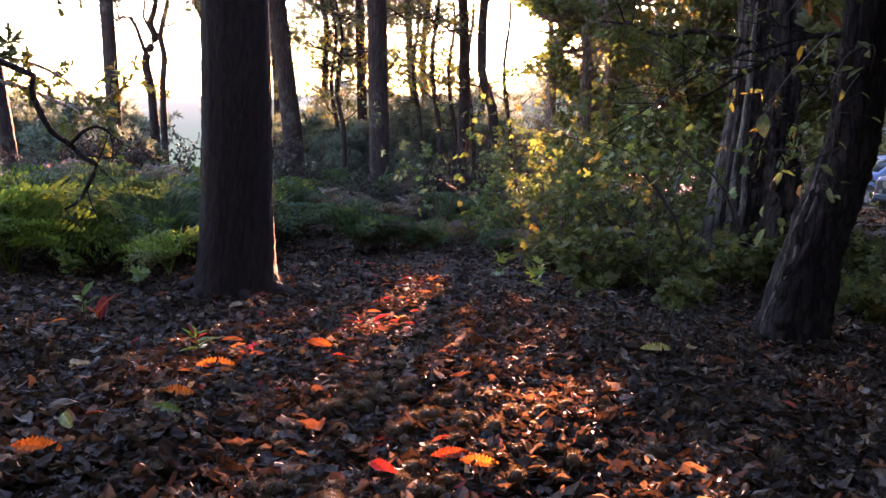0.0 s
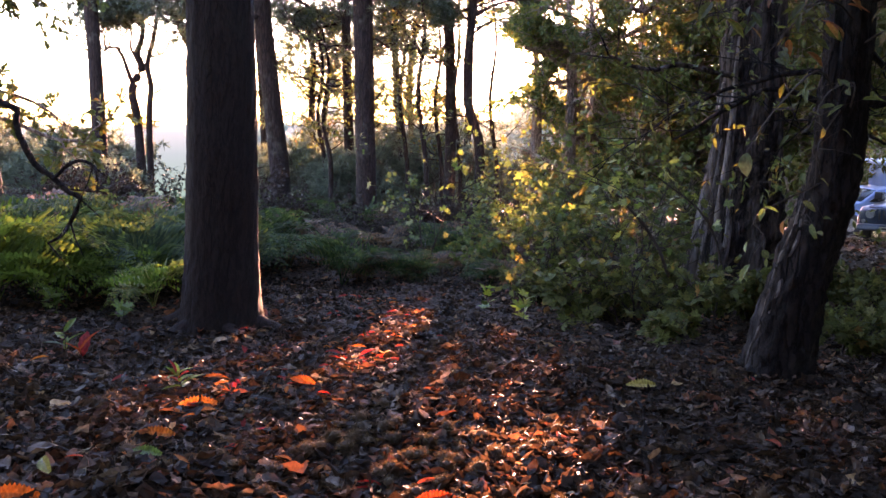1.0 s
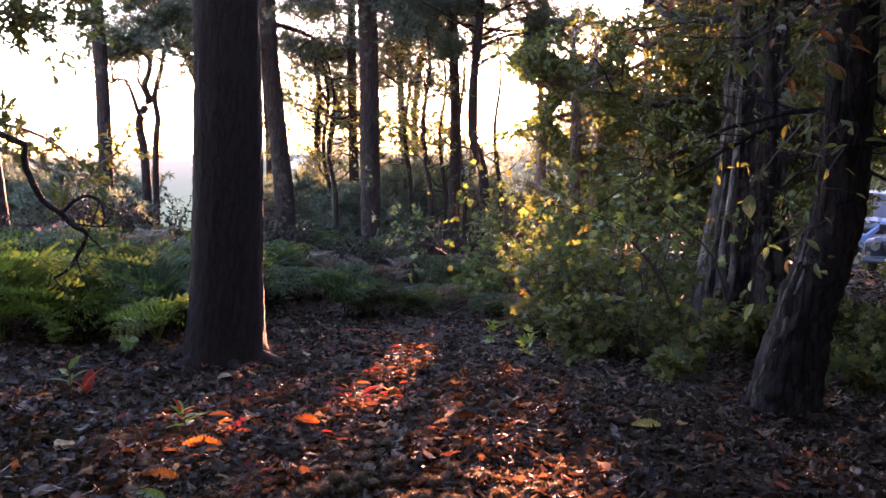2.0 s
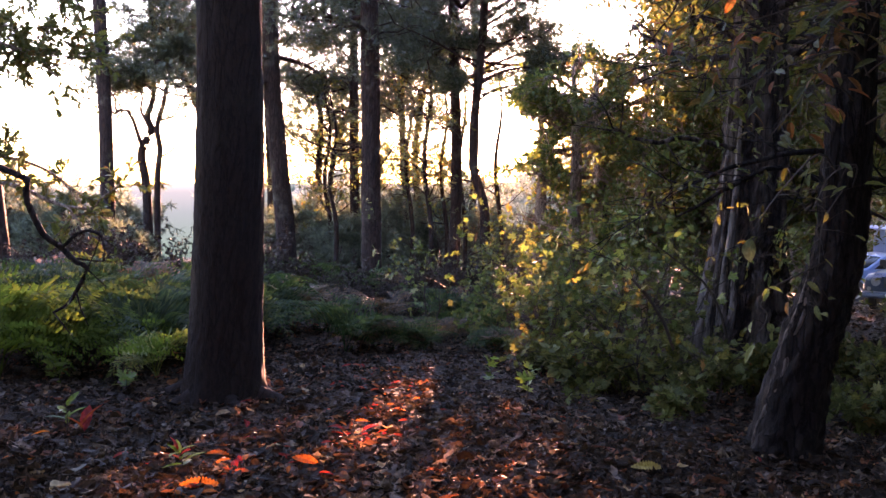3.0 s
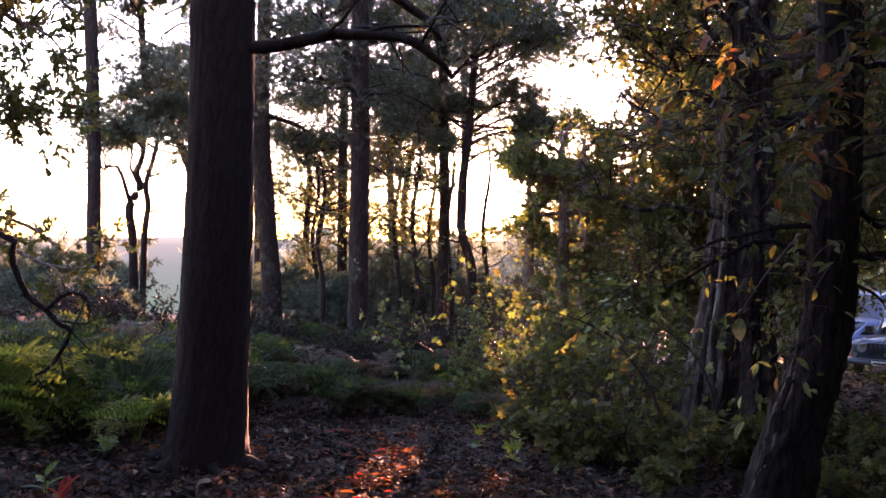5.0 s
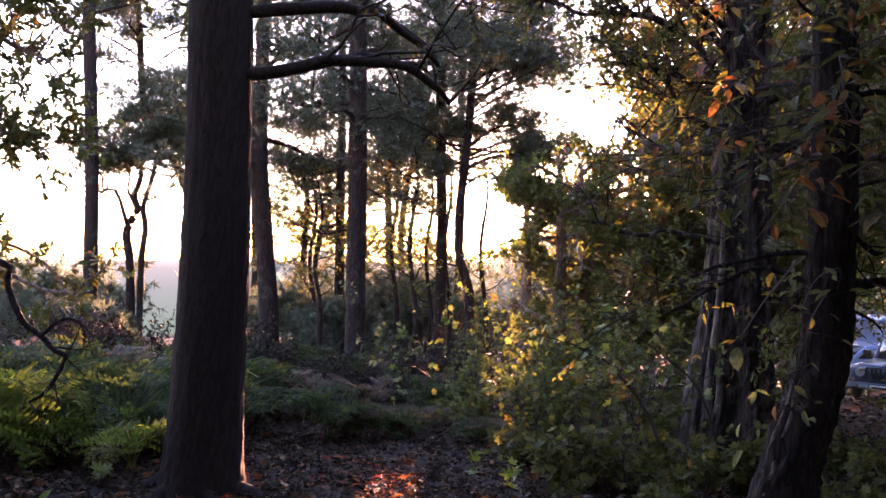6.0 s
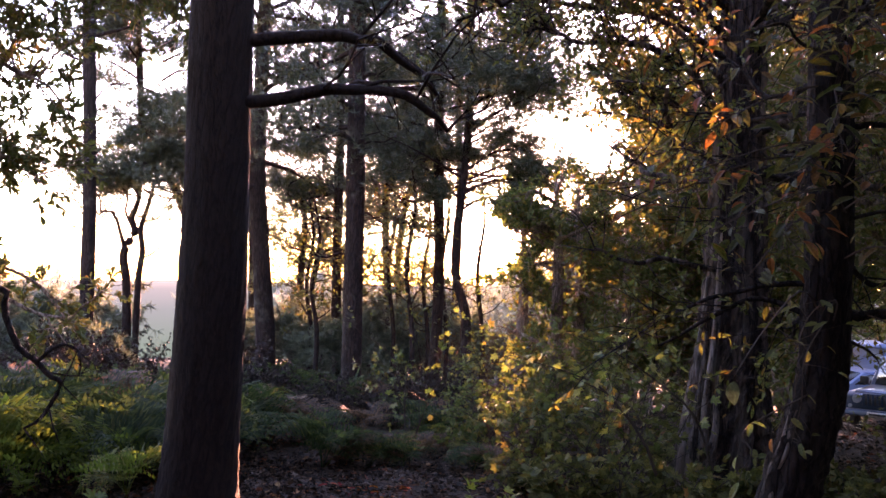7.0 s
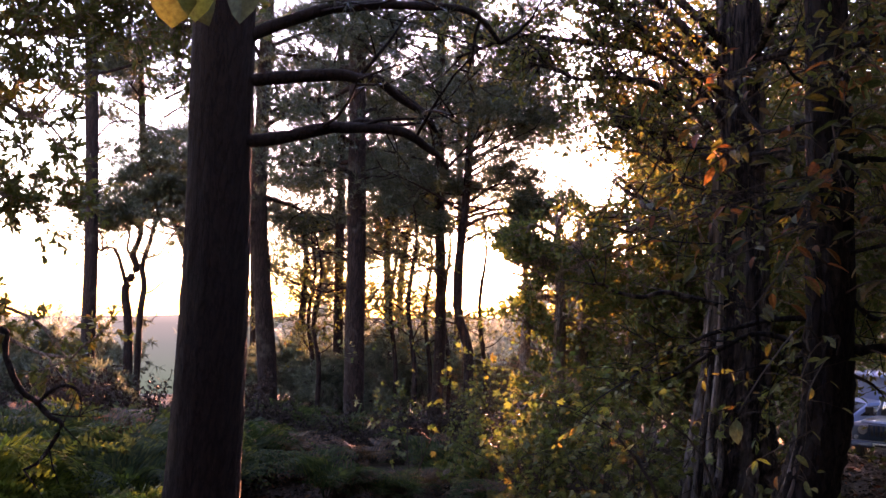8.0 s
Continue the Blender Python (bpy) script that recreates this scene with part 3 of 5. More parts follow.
def pine(line, r0, r1, seed, label, crown_from, crown_to, reach, limb_count, far=False, tufts=46, extra=(), group="tall pines"):
    """A Scots pine: a bare shaft, crooked limbs and flat pads of needles at their ends."""
    g = np.random.default_rng(seed)
    line, r0, r1, reach, crown_from, crown_to = np.array(line) * U, r0 * U, r1 * U, reach * U, crown_from * U, crown_to * U
    x, y = line[0][0], line[0][1]
    gz = float(ground_z(x, y))
    base = np.array([x, y, gz])
    line = [(x, y, gz - 0.3)] + [tuple(p) for p in line]
    L = np.array(line)
    ob = thing("pine_tree", base, label, "tree", group)
    part("trunk", Pile_of(tube(glide(line, 26), [r0 * 1.15, r0, r0 * 0.9, (r0 + r1) / 2, r1], 12, 0.05, seed)).mesh("trunk", M_FAR_BARK, True, base), ob)
    Q, D = [], []
    limbs = []
    for k in range(limb_count):
        z = crown_from + (crown_to - crown_from) * (k + g.uniform(0, 0.8)) / limb_count
        f = (z - crown_from) / (crown_to - crown_from)
        a = g.uniform(0, 2 * np.pi)
        ln = reach * g.uniform(0.55, 1.1) * (1 - 0.45 * f)
        p0 = np.array([np.interp(z, L[:, 2], L[:, 0]), np.interp(z, L[:, 2], L[:, 1]), z])
        d = np.array([math.cos(a), math.sin(a), g.uniform(-0.1, 0.5)])
        mid = p0 + d * ln * 0.5 + g.normal(size=3) * 0.12 * ln
        limbs.append(([p0, mid, mid + unit(d * [1, 1, 0] + [0, 0, g.uniform(-0.2, 0.6)]) * ln * 0.5], max(0.018, r0 * 0.28), tufts))
    for k in range(7):
        z = g.uniform(0.35, 1.0) * crown_from + 0.3
        p0 = np.array([np.interp(z, L[:, 2], L[:, 0]), np.interp(z, L[:, 2], L[:, 1]), z])
        a, ln = g.uniform(0, 2 * np.pi), g.uniform(0.3, 1.0)
        d = np.array([math.cos(a), math.sin(a), g.uniform(-0.3, 0.3)]) * ln
        limbs.append(([p0, p0 + d * 0.5 + g.normal(size=3) * 0.12, p0 + d + [0, 0, g.uniform(-0.3, 0.2) * ln]], 0.014, 0))
    limbs += [(np.array(p) * U, r * U, t) for p, r, t in extra]
    for pts, r, count in limbs:
        P = glide(pts, 9)
        if not open_shaft(P[5:6], beams=False)[0] or not open_shaft(P[8:], beams=False)[0]:
            continue
        wood = Pile()
        wood.add(*tube(P, [r, r * 0.35], 6, 0.05, seed))
        pads = 4 if count else 2
        for m in range(pads + 2):
            t = g.uniform(0.4, 1) if m else 1.0
            q = np.array([np.interp(t, np.linspace(0, 1, 9), P[:, k]) for k in range(3)])
            d = unit(unit(P[-1] - P[0]) + g.normal(size=3) * 0.7 + [0, 0, 0.2])
            ln = np.linalg.norm(P[-1] - P[0]) * g.uniform(0.25, 0.5)
            tw = glide([q, q + d * ln * 0.5 + g.normal(size=3) * 0.1 * ln, q + d * ln + [0, 0, 0.15 * ln]], 6)
            wood.add(*tube(tw, [r * 0.4, 0.006], 4))
            if count:
                c = np.concatenate([tw[-3:], tw[-1:] + d * 0.1])
                n = count
                s = 0.16 + 0.27 * ln
                q2 = c[g.integers(0, len(c), n)] + g.normal(size=(n, 3)) * [s, s, s * 0.42]
                Q.append(q2); D.append(unit(g.normal(size=(n, 3)) * [1, 1, 0.5] + [0, 0, 0.6]))
        part("limb", wood.mesh("limb", M_FAR_BARK, True, base), ob)
    if Q:
        Q, D = np.concatenate(Q), np.concatenate(D)
        keep = open_shaft(Q)
        Q, D = Q[keep], D[keep]
        part("crown", Pile_of(cloud(g, TUFT, Q, D, g.uniform(0.13, 0.29, len(Q)))).mesh("crown", M_NEEDLE, False, base), ob)
    return ob


def root_flare(low, amount, seed, lobes=5):
    g = np.random.default_rng(seed)
    ph = g.uniform(0, 6, 3)
    return lambda s, th: 1 + np.exp(-s / low) * (amount + amount * 0.7 * np.cos(lobes * th + ph[0]) + amount * 0.4 * np.cos(3 * th + ph[1]))


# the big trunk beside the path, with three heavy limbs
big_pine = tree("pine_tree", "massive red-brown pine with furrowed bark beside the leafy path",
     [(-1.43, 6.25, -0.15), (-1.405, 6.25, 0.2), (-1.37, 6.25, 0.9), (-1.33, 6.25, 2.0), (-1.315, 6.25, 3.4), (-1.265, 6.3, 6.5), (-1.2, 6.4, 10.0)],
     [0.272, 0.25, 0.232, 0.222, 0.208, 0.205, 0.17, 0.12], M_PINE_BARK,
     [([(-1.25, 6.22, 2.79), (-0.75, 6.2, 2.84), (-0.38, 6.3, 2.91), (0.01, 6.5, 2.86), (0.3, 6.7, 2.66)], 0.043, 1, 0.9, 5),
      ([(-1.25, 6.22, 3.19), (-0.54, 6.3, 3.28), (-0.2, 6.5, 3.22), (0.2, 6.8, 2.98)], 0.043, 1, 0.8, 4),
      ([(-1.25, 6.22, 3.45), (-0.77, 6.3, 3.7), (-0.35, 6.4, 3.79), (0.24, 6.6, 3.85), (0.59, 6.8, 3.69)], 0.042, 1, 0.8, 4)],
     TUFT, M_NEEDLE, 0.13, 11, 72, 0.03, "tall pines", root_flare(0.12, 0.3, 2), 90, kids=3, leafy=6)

for k, (az, ln, big) in enumerate(((-14, 0.6, 1.15), (-62, 0.4, 0.7), (-130, 0.45, 0.8), (165, 0.55, 1.0), (35, 0.5, 1.0))):
    c, s = math.cos(radians(az)), math.sin(radians(az))
    gx, gy = -1.4 * U, 6.25 * U
    run = [(c * r, s * r, float(ground_z(gx + c * r, gy + s * r)) - big_pine.location.z + h) for r, h in ((0.05, 0.4 * big), (0.2, 0.1 * big), (0.3 + ln * 0.25, 0.0), (0.3 + ln * 0.65, -0.035), (0.3 + ln, -0.09))]
    part("root", Pile_of(tube(glide(run, 14), [0.13 * big, 0.1 * big, 0.06 * big, 0.025], 14, 0.05, k)).mesh("root", M_PINE_BARK, True), big_pine)

PINES = [
    # line, foot and top radius, seed, crown from, to, reach, limbs, tufts
    ([(-3.45, 22, -0.5), (-3.5, 22, 0.6), (-3.7, 22, 3.3), (-3.72, 22, 5.1), (-3.6, 22, 9.5)], 0.235, 0.15, 21, 3.6, 9.6, 2.2, 12, 60),
    ([(-4.7, 27, -0.8), (-4.68, 27, 2.4), (-4.9, 27, 8.5)], 0.13, 0.08, 22, 4.0, 9.0, 2.0, 9, 50),
    ([(-1.24, 18.7, -0.9), (-1.22, 18.7, 3.15), (-1.24, 18.7, 6.9), (-1.3, 18.7, 10)], 0.205, 0.13, 23, 4.2, 9.6, 2.1, 12, 60),
    ([(-2.0, 24, 0), (-2.0, 24, 2.5), (-1.98, 24, 6.9), (-2.1, 24, 10)], 0.13, 0.08, 24, 3.0, 10, 2.2, 13, 60),
    ([(-7.64, 22, -0.13), (-7.63, 22, 3.55), (-7.78, 22, 8.4), (-7.8, 22, 11)], 0.17, 0.14, 25, 7.2, 11, 2.6, 7, 50),
    ([(-6.9, 15, 0.0), (-6.99, 15, 1.4), (-7.3, 15, 5)], 0.14, 0.1, 26, 4, 6, 1.0, 3, 0),
    ([(-3.36, 27, -1.1), (-3.29, 27, 1.6), (-3.21, 27, 3.0), (-3.24, 27, 3.7), (-3.5, 27, 4.6)], 0.105, 0.06, 27, 1.8, 5.4, 1.7, 9, 40),
    ([(-3.13, 28, -1.2), (-3.1, 28, 1.1), (-2.7, 28, 3.0), (-2.3, 28, 4.2)], 0.075, 0.04, 28, 1.6, 4.6, 1.5, 7, 36),
    ([(-0.61, 27, -1.2), (-0.81, 27, 1.6), (-0.88, 27, 3.9), (-0.82, 27, 6.7), (-0.9, 27, 9)], 0.12, 0.08, 29, 3.2, 9, 2.2, 17, 55),
    ([(-0.3, 27.5, -1.2), (-0.5, 27.5, 2.0), (-0.3, 27.5, 3.9), (0.1, 27.5, 5.2), (0.2, 27.5, 8)], 0.1, 0.06, 30, 3.4, 8.2, 2.4, 16, 55),
    ([(0.39, 20, -1.2), (0.51, 20, 1.6), (0.47, 20, 4.8), (0.5, 20, 9)], 0.13, 0.09, 31, 3.4, 9, 2.6, 20, 60),
    ([(1.04, 19, -1.0), (1.06, 19, 0.7), (0.98, 19, 1.2), (0.84, 19, 1.7), (0.84, 19, 2.6), (1.0, 19, 4.0), (1.1, 19, 6), (1.0, 19, 9)], 0.1, 0.07, 32, 3.7, 9, 2.3, 17, 46),
    ([(1.2, 30, -1.2), (1.4, 30, 4), (1.3, 30, 9)], 0.13, 0.09, 33, 4.2, 10, 1.9, 14, 60),
    ([(-5.3, 24.5, -0.3), (-5.6, 24.5, 2.0), (-6.3, 24.5, 4.0), (-7.1, 24.5, 5.2), (-7.4, 24.5, 9)], 0.13, 0.08, 35, 3.6, 9, 2.1, 13, 70),
    ([(2.75, 15, -0.6), (2.78, 15, 1.5), (2.9, 15, 2.7)], 0.11, 0.06, 34, 1.6, 2.6, 0.9, 6, 24),
]
for line, r0, r1, seed, c0, c1, reach, nl, tf in PINES:
    dead = [([(-7.72, 22, 6.6), (-8.3, 22, 6.9), (-8.57, 22, 7.3), (-9.4, 22, 8.2)], 0.04, 12), ([(-7.7, 22, 4.9), (-8.1, 22, 4.95), (-8.5, 22, 5.4), (-9.07, 22, 6.5)], 0.03, 0),
            ([(-7.7, 22, 5.6), (-7.3, 22, 6.1), (-6.9, 22, 6.2)], 0.025, 0)] if seed == 25 else [
        ([(1.0, 19, 3.5), (1.8, 19, 3.75), (2.6, 19, 3.6)], 0.035, 90), ([(1.0, 19, 3.2), (1.7, 19, 3.4), (2.35, 19, 3.15)], 0.03, 80), ([(1.0, 19, 3.7), (1.9, 19, 4.05), (2.8, 19, 4.0)], 0.03, 80),
        ([(0.95, 19, 3.1), (1.35, 19, 3.35), (1.75, 19, 3.25)], 0.03, 60), ([(0.95, 19, 3.4), (1.5, 19, 3.7), (2.1, 19, 3.65)], 0.03, 70), ([(0.95, 19, 3.3), (0.6, 18.8, 3.5), (0.4, 18.7, 3.4)], 0.03, 45),
        ([(1.0, 19, 3.9), (1.6, 19, 4.3), (2.2, 19, 4.35)], 0.035, 70), ([(1.05, 19, 4.8), (1.8, 19, 5.2), (2.4, 19, 5.4)], 0.035, 80),
        ([(1.1, 19, 5.6), (1.8, 19, 6.2), (2.3, 19, 6.5)], 0.035, 80), ([(1.05, 19, 5.0), (2.0, 19, 5.5), (3.0, 19, 5.6)], 0.03, 50)] if seed == 32 else [
        ([(0.45, 20, 3.4), (0.0, 20, 3.8), (-0.5, 20, 3.8)], 0.03, 70), ([(0.5, 20, 3.9), (0.6, 19.6, 4.3), (0.9, 19.4, 4.3)], 0.03, 80)] if seed == 31 else [
        ([(-6.7, 24.5, z), (-6.7 + w * 0.6, 24.4, z + 0.25), (-6.7 + w * 1.25, 24.3, z + 0.2)], 0.035, 46) for z, w in
        ((4.2, 1), (4.6, -1), (5.0, 1.1), (5.5, -0.9), (5.9, 1), (6.4, -1.1), (6.8, 0.8), (7.3, 1.1), (7.7, -0.9), (8.2, 0.9))] if seed == 35 else ()
    if seed in (27, 28, 29, 30, 31, 23, 24):
        gb = np.random.default_rng(seed + 700)
        L = np.array(line)
        dead = list(dead)
        for m in range(8):
            z = gb.uniform(1.2, 4.6)
            p = np.array([np.interp(z, L[:, 2], L[:, 0]), L[0, 1], z])
            way = np.array([gb.choice([-1, 1]) * 0.28, 0, 0.1])
            run = [p]
            for q in range(4):
                run.append(run[-1] + way * gb.uniform(0.6, 1.3) + np.array([gb.normal() * 0.08, gb.normal() * 0.15, gb.normal() * 0.16]))
            dead.append((run, gb.uniform(0.014, 0.028), int(gb.choice([0, 10, 22]))))
    pine(line, r0, r1, seed, "slender bare-trunked pine with dark needle pads above", c0, c1, reach, int(nl * 1.4), tufts=int(tf * 0.85), extra=dead)

# crooked twin pines with bent forks
pine([(-7.0, 23, -0.15), (-7.02, 23, 1.4), (-7.12, 23, 2.1), (-7.05, 23, 2.4), (-6.86, 23, 2.75), (-6.95, 23, 3.1), (-6.8, 23, 3.5), (-6.7, 23, 4.4)], 0.11, 0.045, 41, "crooked forked pine with twisted bare branches", 3.5, 4.9, 1.2, 7, tufts=50,
     extra=[([(-7.08, 23, 2.3), (-7.22, 23, 2.75), (-7.36, 23, 3.18), (-7.6, 23, 3.25), (-7.77, 23, 3.15), (-7.95, 23, 3.4), (-8.2, 23, 3.42)], 0.055, 16),
            ([(-6.9, 23, 2.8), (-7.1, 23, 3.25), (-7.05, 23, 3.6), (-7.3, 23, 4.0)], 0.04, 30), ([(-7.7, 23, 3.2), (-7.75, 23, 3.6), (-8.0, 23, 3.8)], 0.03, 24),
            ([(-7.05, 23, 1.7), (-7.35, 23, 1.85), (-7.6, 23, 1.75), (-7.75, 23, 1.95)], 0.022, 0)], group="crooked pines")
pine([(-6.79, 23, -0.15), (-6.74, 23, 1.6), (-6.66, 23, 2.3), (-6.72, 23, 2.8), (-6.55, 23, 3.4), (-6.3, 23, 4.4)], 0.08, 0.045, 42, "crooked forked pine with twisted bare branches", 3.4, 5.0, 1.2, 7, tufts=50,
     extra=[([(-6.7, 23, 2.1), (-6.45, 23, 2.2), (-6.2, 23, 2.42), (-5.92, 23, 2.54), (-5.8, 23, 2.75)], 0.028, 0), ([(-6.65, 23, 3.0), (-6.3, 23, 3.1), (-6.1, 23, 3.4), (-5.7, 23, 3.35)], 0.03, 14),
            ([(-6.72, 23, 1.5), (-6.5, 23, 1.45), (-6.35, 23, 1.6)], 0.018, 0)], group="crooked pines")


def far_woods():
    """Pine woods on the slope below, their tops about level with the eye."""
    g = np.random.default_rng(77)
    wood, Q, D, S = Pile(), [], [], []
    for k in range(150):
        y = g.uniform(42, 90)
        az = g.uniform(-36, 36)
        if -19.3 < az < -13.0 or -10.8 < az < -9.4:
            continue
        x = math.tan(radians(az)) * y
        gz = float(ground_z(x, y))
        top = 1.9 + y * (g.uniform(-0.03, 0.02) if az < -19 else g.uniform(-0.05, -0.012) if az < -12 else g.uniform(-0.03, 0.024) if az < 3 else -0.06 + 0.085 * g.random() ** 2 if az < 5.5 else g.uniform(0.0, 0.012 * (az - 4)))
        h = top - gz
        r = g.uniform(1.0, 2.4)
        wood.add(*tube(glide([(x, y, gz - 0.5), (x + g.normal() * 0.3, y, gz + h * 0.5), (x + g.normal() * 0.4, y, top - 0.5)], 7), [0.2, 0.08], 5))
        for c in range(7):
            ctr = np.array([x + g.normal() * r * 0.6, y + g.normal() * r * 0.6, top - abs(g.normal()) * min(h, 5) * 0.4 - 0.3])
            n = 34
            Q.append(ctr + g.normal(size=(n, 3)) * [r * 0.4, r * 0.4, r * 0.22])
            D.append(unit(g.normal(size=(n, 3)) + [0, 0, 0.5]))
            S.append(g.uniform(0.35, 0.8, n))
    Q, D, S = np.concatenate(Q), np.concatenate(D), np.concatenate(S)
    ob = tagged(new("distant_woodland", Pile_of(cloud(g, TUFT, Q, D, S)).mesh("distant_woodland", M_FAR_NEEDLE)), "pine woods on the slope below, haze put into their blue-green colour", "woods", kind="stuff")
    part("trunks", wood.mesh("trunks", M_FAR_BARK, True), ob)


far_woods()

# ---- thicket on the right ----


def limb_set(g, line, zs, reach, count, toward=None, r=0.035, depth=1, length=0.9, kids=4):
    """Random limbs off a trunk line, at heights zs."""
    L = np.array(line)
    out = []
    for k in range(count):
        z = g.uniform(*zs)
        p0 = np.array([np.interp(z, L[:, 2], L[:, 0]), np.interp(z, L[:, 2], L[:, 1]), z])
        a = g.uniform(0, 2 * np.pi)
        d = np.array([math.cos(a), math.sin(a), g.uniform(-0.15, 0.5)])
        if toward is not None:
            d = unit(d * 0.7 + np.asarray(toward, float))
        ln = reach * g.uniform(0.5, 1.1)
        mid = p0 + d * ln * 0.5 + g.normal(size=3) * 0.1 * ln
        out.append(([p0, mid, p0 + d * ln + [0, 0, g.uniform(-0.25, 0.1) * ln]], r, depth, length, kids))
    return out


g0 = np.random.default_rng(5)
J_LINE = [(2.88, 8.6, -0.6), (2.9, 8.6, 0.1), (2.93, 8.6, 0.62), (2.96, 8.6, 1.14), (2.99, 8.6, 1.9), (3.02, 8.6, 3.0), (3.04, 8.6, 4.34), (3.05, 8.6, 7)]
old_chestnut = tree("chestnut_tree", "old chestnut with a fluted pale-streaked trunk behind the shrubs", J_LINE, [0.42, 0.35, 0.31, 0.28, 0.25, 0.22, 0.19, 0.14], M_CHESTNUT_BARK,
     limb_set(g0, J_LINE, (2.6, 6.0), 2.0, 22, (0.45, 0.0, 0), 0.035, 1, 0.8, 8)
     + [([(2.85, 8.5, 3.9), (2.2, 8.3, 4.5), (1.4, 8.0, 4.75), (0.6, 7.8, 4.9)], 0.04, 1, 0.75, 32),
        ([(2.85, 8.5, 4.2), (2.0, 8.6, 5.0), (1.0, 8.6, 5.3), (0.1, 8.5, 5.35)], 0.04, 1, 0.75, 34),
        ([(2.85, 8.5, 3.7), (2.2, 8.2, 4.05), (1.6, 8.0, 4.4), (1.0, 7.9, 4.5)], 0.03, 1, 0.6, 28),
        ([(2.9, 8.5, 3.1), (2.4, 8.2, 3.55), (1.8, 8.0, 3.75), (1.1, 7.8, 3.7)], 0.035, 1, 0.55, 30),
        ([(2.9, 8.5, 3.4), (2.3, 8.4, 4.0), (1.6, 8.5, 4.15), (0.9, 8.4, 4.2), (0.3, 8.4, 4.0)], 0.03, 1, 0.55, 30),
        ([(2.9, 8.5, 2.9), (2.5, 8.3, 3.15), (2.1, 8.2, 3.3), (1.7, 8.1, 3.35)], 0.025, 1, 0.5, 24),
        ([(2.8, 8.5, 1.75), (2.3, 8.4, 1.85), (1.9, 8.3, 1.83), (1.6, 8.2, 1.95)], 0.025, 1, 0.5, 5)],
     KITE, M_OAK_LEAF, 0.075, 51, 64, 0.14, "broadleaf trees", root_flare(0.14, 0.22, 4, 7), 70, kids=5, leafy=11)
# Fluted ribs along the lit flank; their paler colour holds the side light.
for k, (th, z1, r) in enumerate([(82, 1.7, 0.045), (66, 1.2, 0.04), (50, 2.1, 0.04), (36, 0.9, 0.035), (98, 1.2, 0.045)]):
    run = []
    for m in range(9):
        z = -0.45 + (z1 + 0.45) * m / 8
        rad = np.interp(z, [-0.6, 0.1, 0.62, 1.14, 1.9, 3.0, 4.34], [0.5, 0.42, 0.36, 0.31, 0.27, 0.24, 0.2])
        a = radians(th + 1.5 * math.sin(1.7 * m + k))
        cx = np.interp(z, [p[2] for p in J_LINE], [p[0] for p in J_LINE])
        run.append((np.array([cx - rad * math.sin(a), 8.6 - rad * math.cos(a), z]) * U) - np.array(old_chestnut.location))
    part("rib", Pile_of(tube(glide(run, 22), [r * 1.9, r * 1.5, r * 1.2, r, r * 0.3], 9, 0.12, 40 + k)).mesh("rib", M_LIT_BARK, True), old_chestnut, "pale rib of bark with side light put into its colour")
K_LINE = [(1.93, 5.1, -0.2), (1.98, 5.1, 0.1), (2.06, 5.1, 0.46), (2.16, 5.1, 0.79), (2.23, 5.1, 1.05), (2.26, 5.1, 1.35), (2.29, 5.1, 2.2), (2.35, 5.2, 5)]
# Last limb set (3.6 to 5.0) is unseen, added overhead to shade the ground.
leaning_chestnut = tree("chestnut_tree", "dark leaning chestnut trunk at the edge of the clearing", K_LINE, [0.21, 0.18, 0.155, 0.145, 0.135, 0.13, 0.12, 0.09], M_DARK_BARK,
     limb_set(g0, K_LINE, (1.2, 4.5), 1.2, 20, (0.25, 0.2, 0), 0.018, 1, 0.6, 6) + limb_set(g0, K_LINE, (1.4, 3.6), 0.8, 6, (-0.1, -0.7, 0.1), 0.012, 1, 0.45, 4) + limb_set(g0, K_LINE, (3.6, 5.0), 2.2, 26, (0.25, -0.6, 0.5), 0.02, 1, 0.9, 7), LANCE, M_OAK_LEAF, 0.07, 52, 40, 0.1, "broadleaf trees", root_flare(0.08, 0.25, 6, 4), 60, kids=4, leafy=6)
# Thin ribs draw the sky-lit left edge, its light put into their colour.
for k, (off, z0, z1, r) in enumerate([(0.0, -0.1, 1.15, 0.02), (0.035, 0.25, 0.95, 0.014)]):
    run = []
    for m in range(8):
        z = z0 + (z1 - z0) * m / 7
        rad = np.interp(z, [-0.2, 0.1, 0.46, 0.79, 1.05, 1.35], [0.2, 0.175, 0.155, 0.145, 0.135, 0.13])
        a = radians(80 - 500 * off + 6 * math.sin(2.1 * m + k))
        cx = np.interp(z, [p[2] for p in K_LINE], [p[0] for p in K_LINE])
        run.append((np.array([cx - rad * math.sin(a), 5.1 - rad * math.cos(a), z]) * U) - np.array(leaning_chestnut.location))
    part("rib", Pile_of(tube(glide(run, 18), [r, r * 1.3, r * 1.1, r * 0.4], 8, 0.15, 60 + k)).mesh("rib", M_LIT_BARK, True), leaning_chestnut, "pale rib of bark with side light put into its colour")
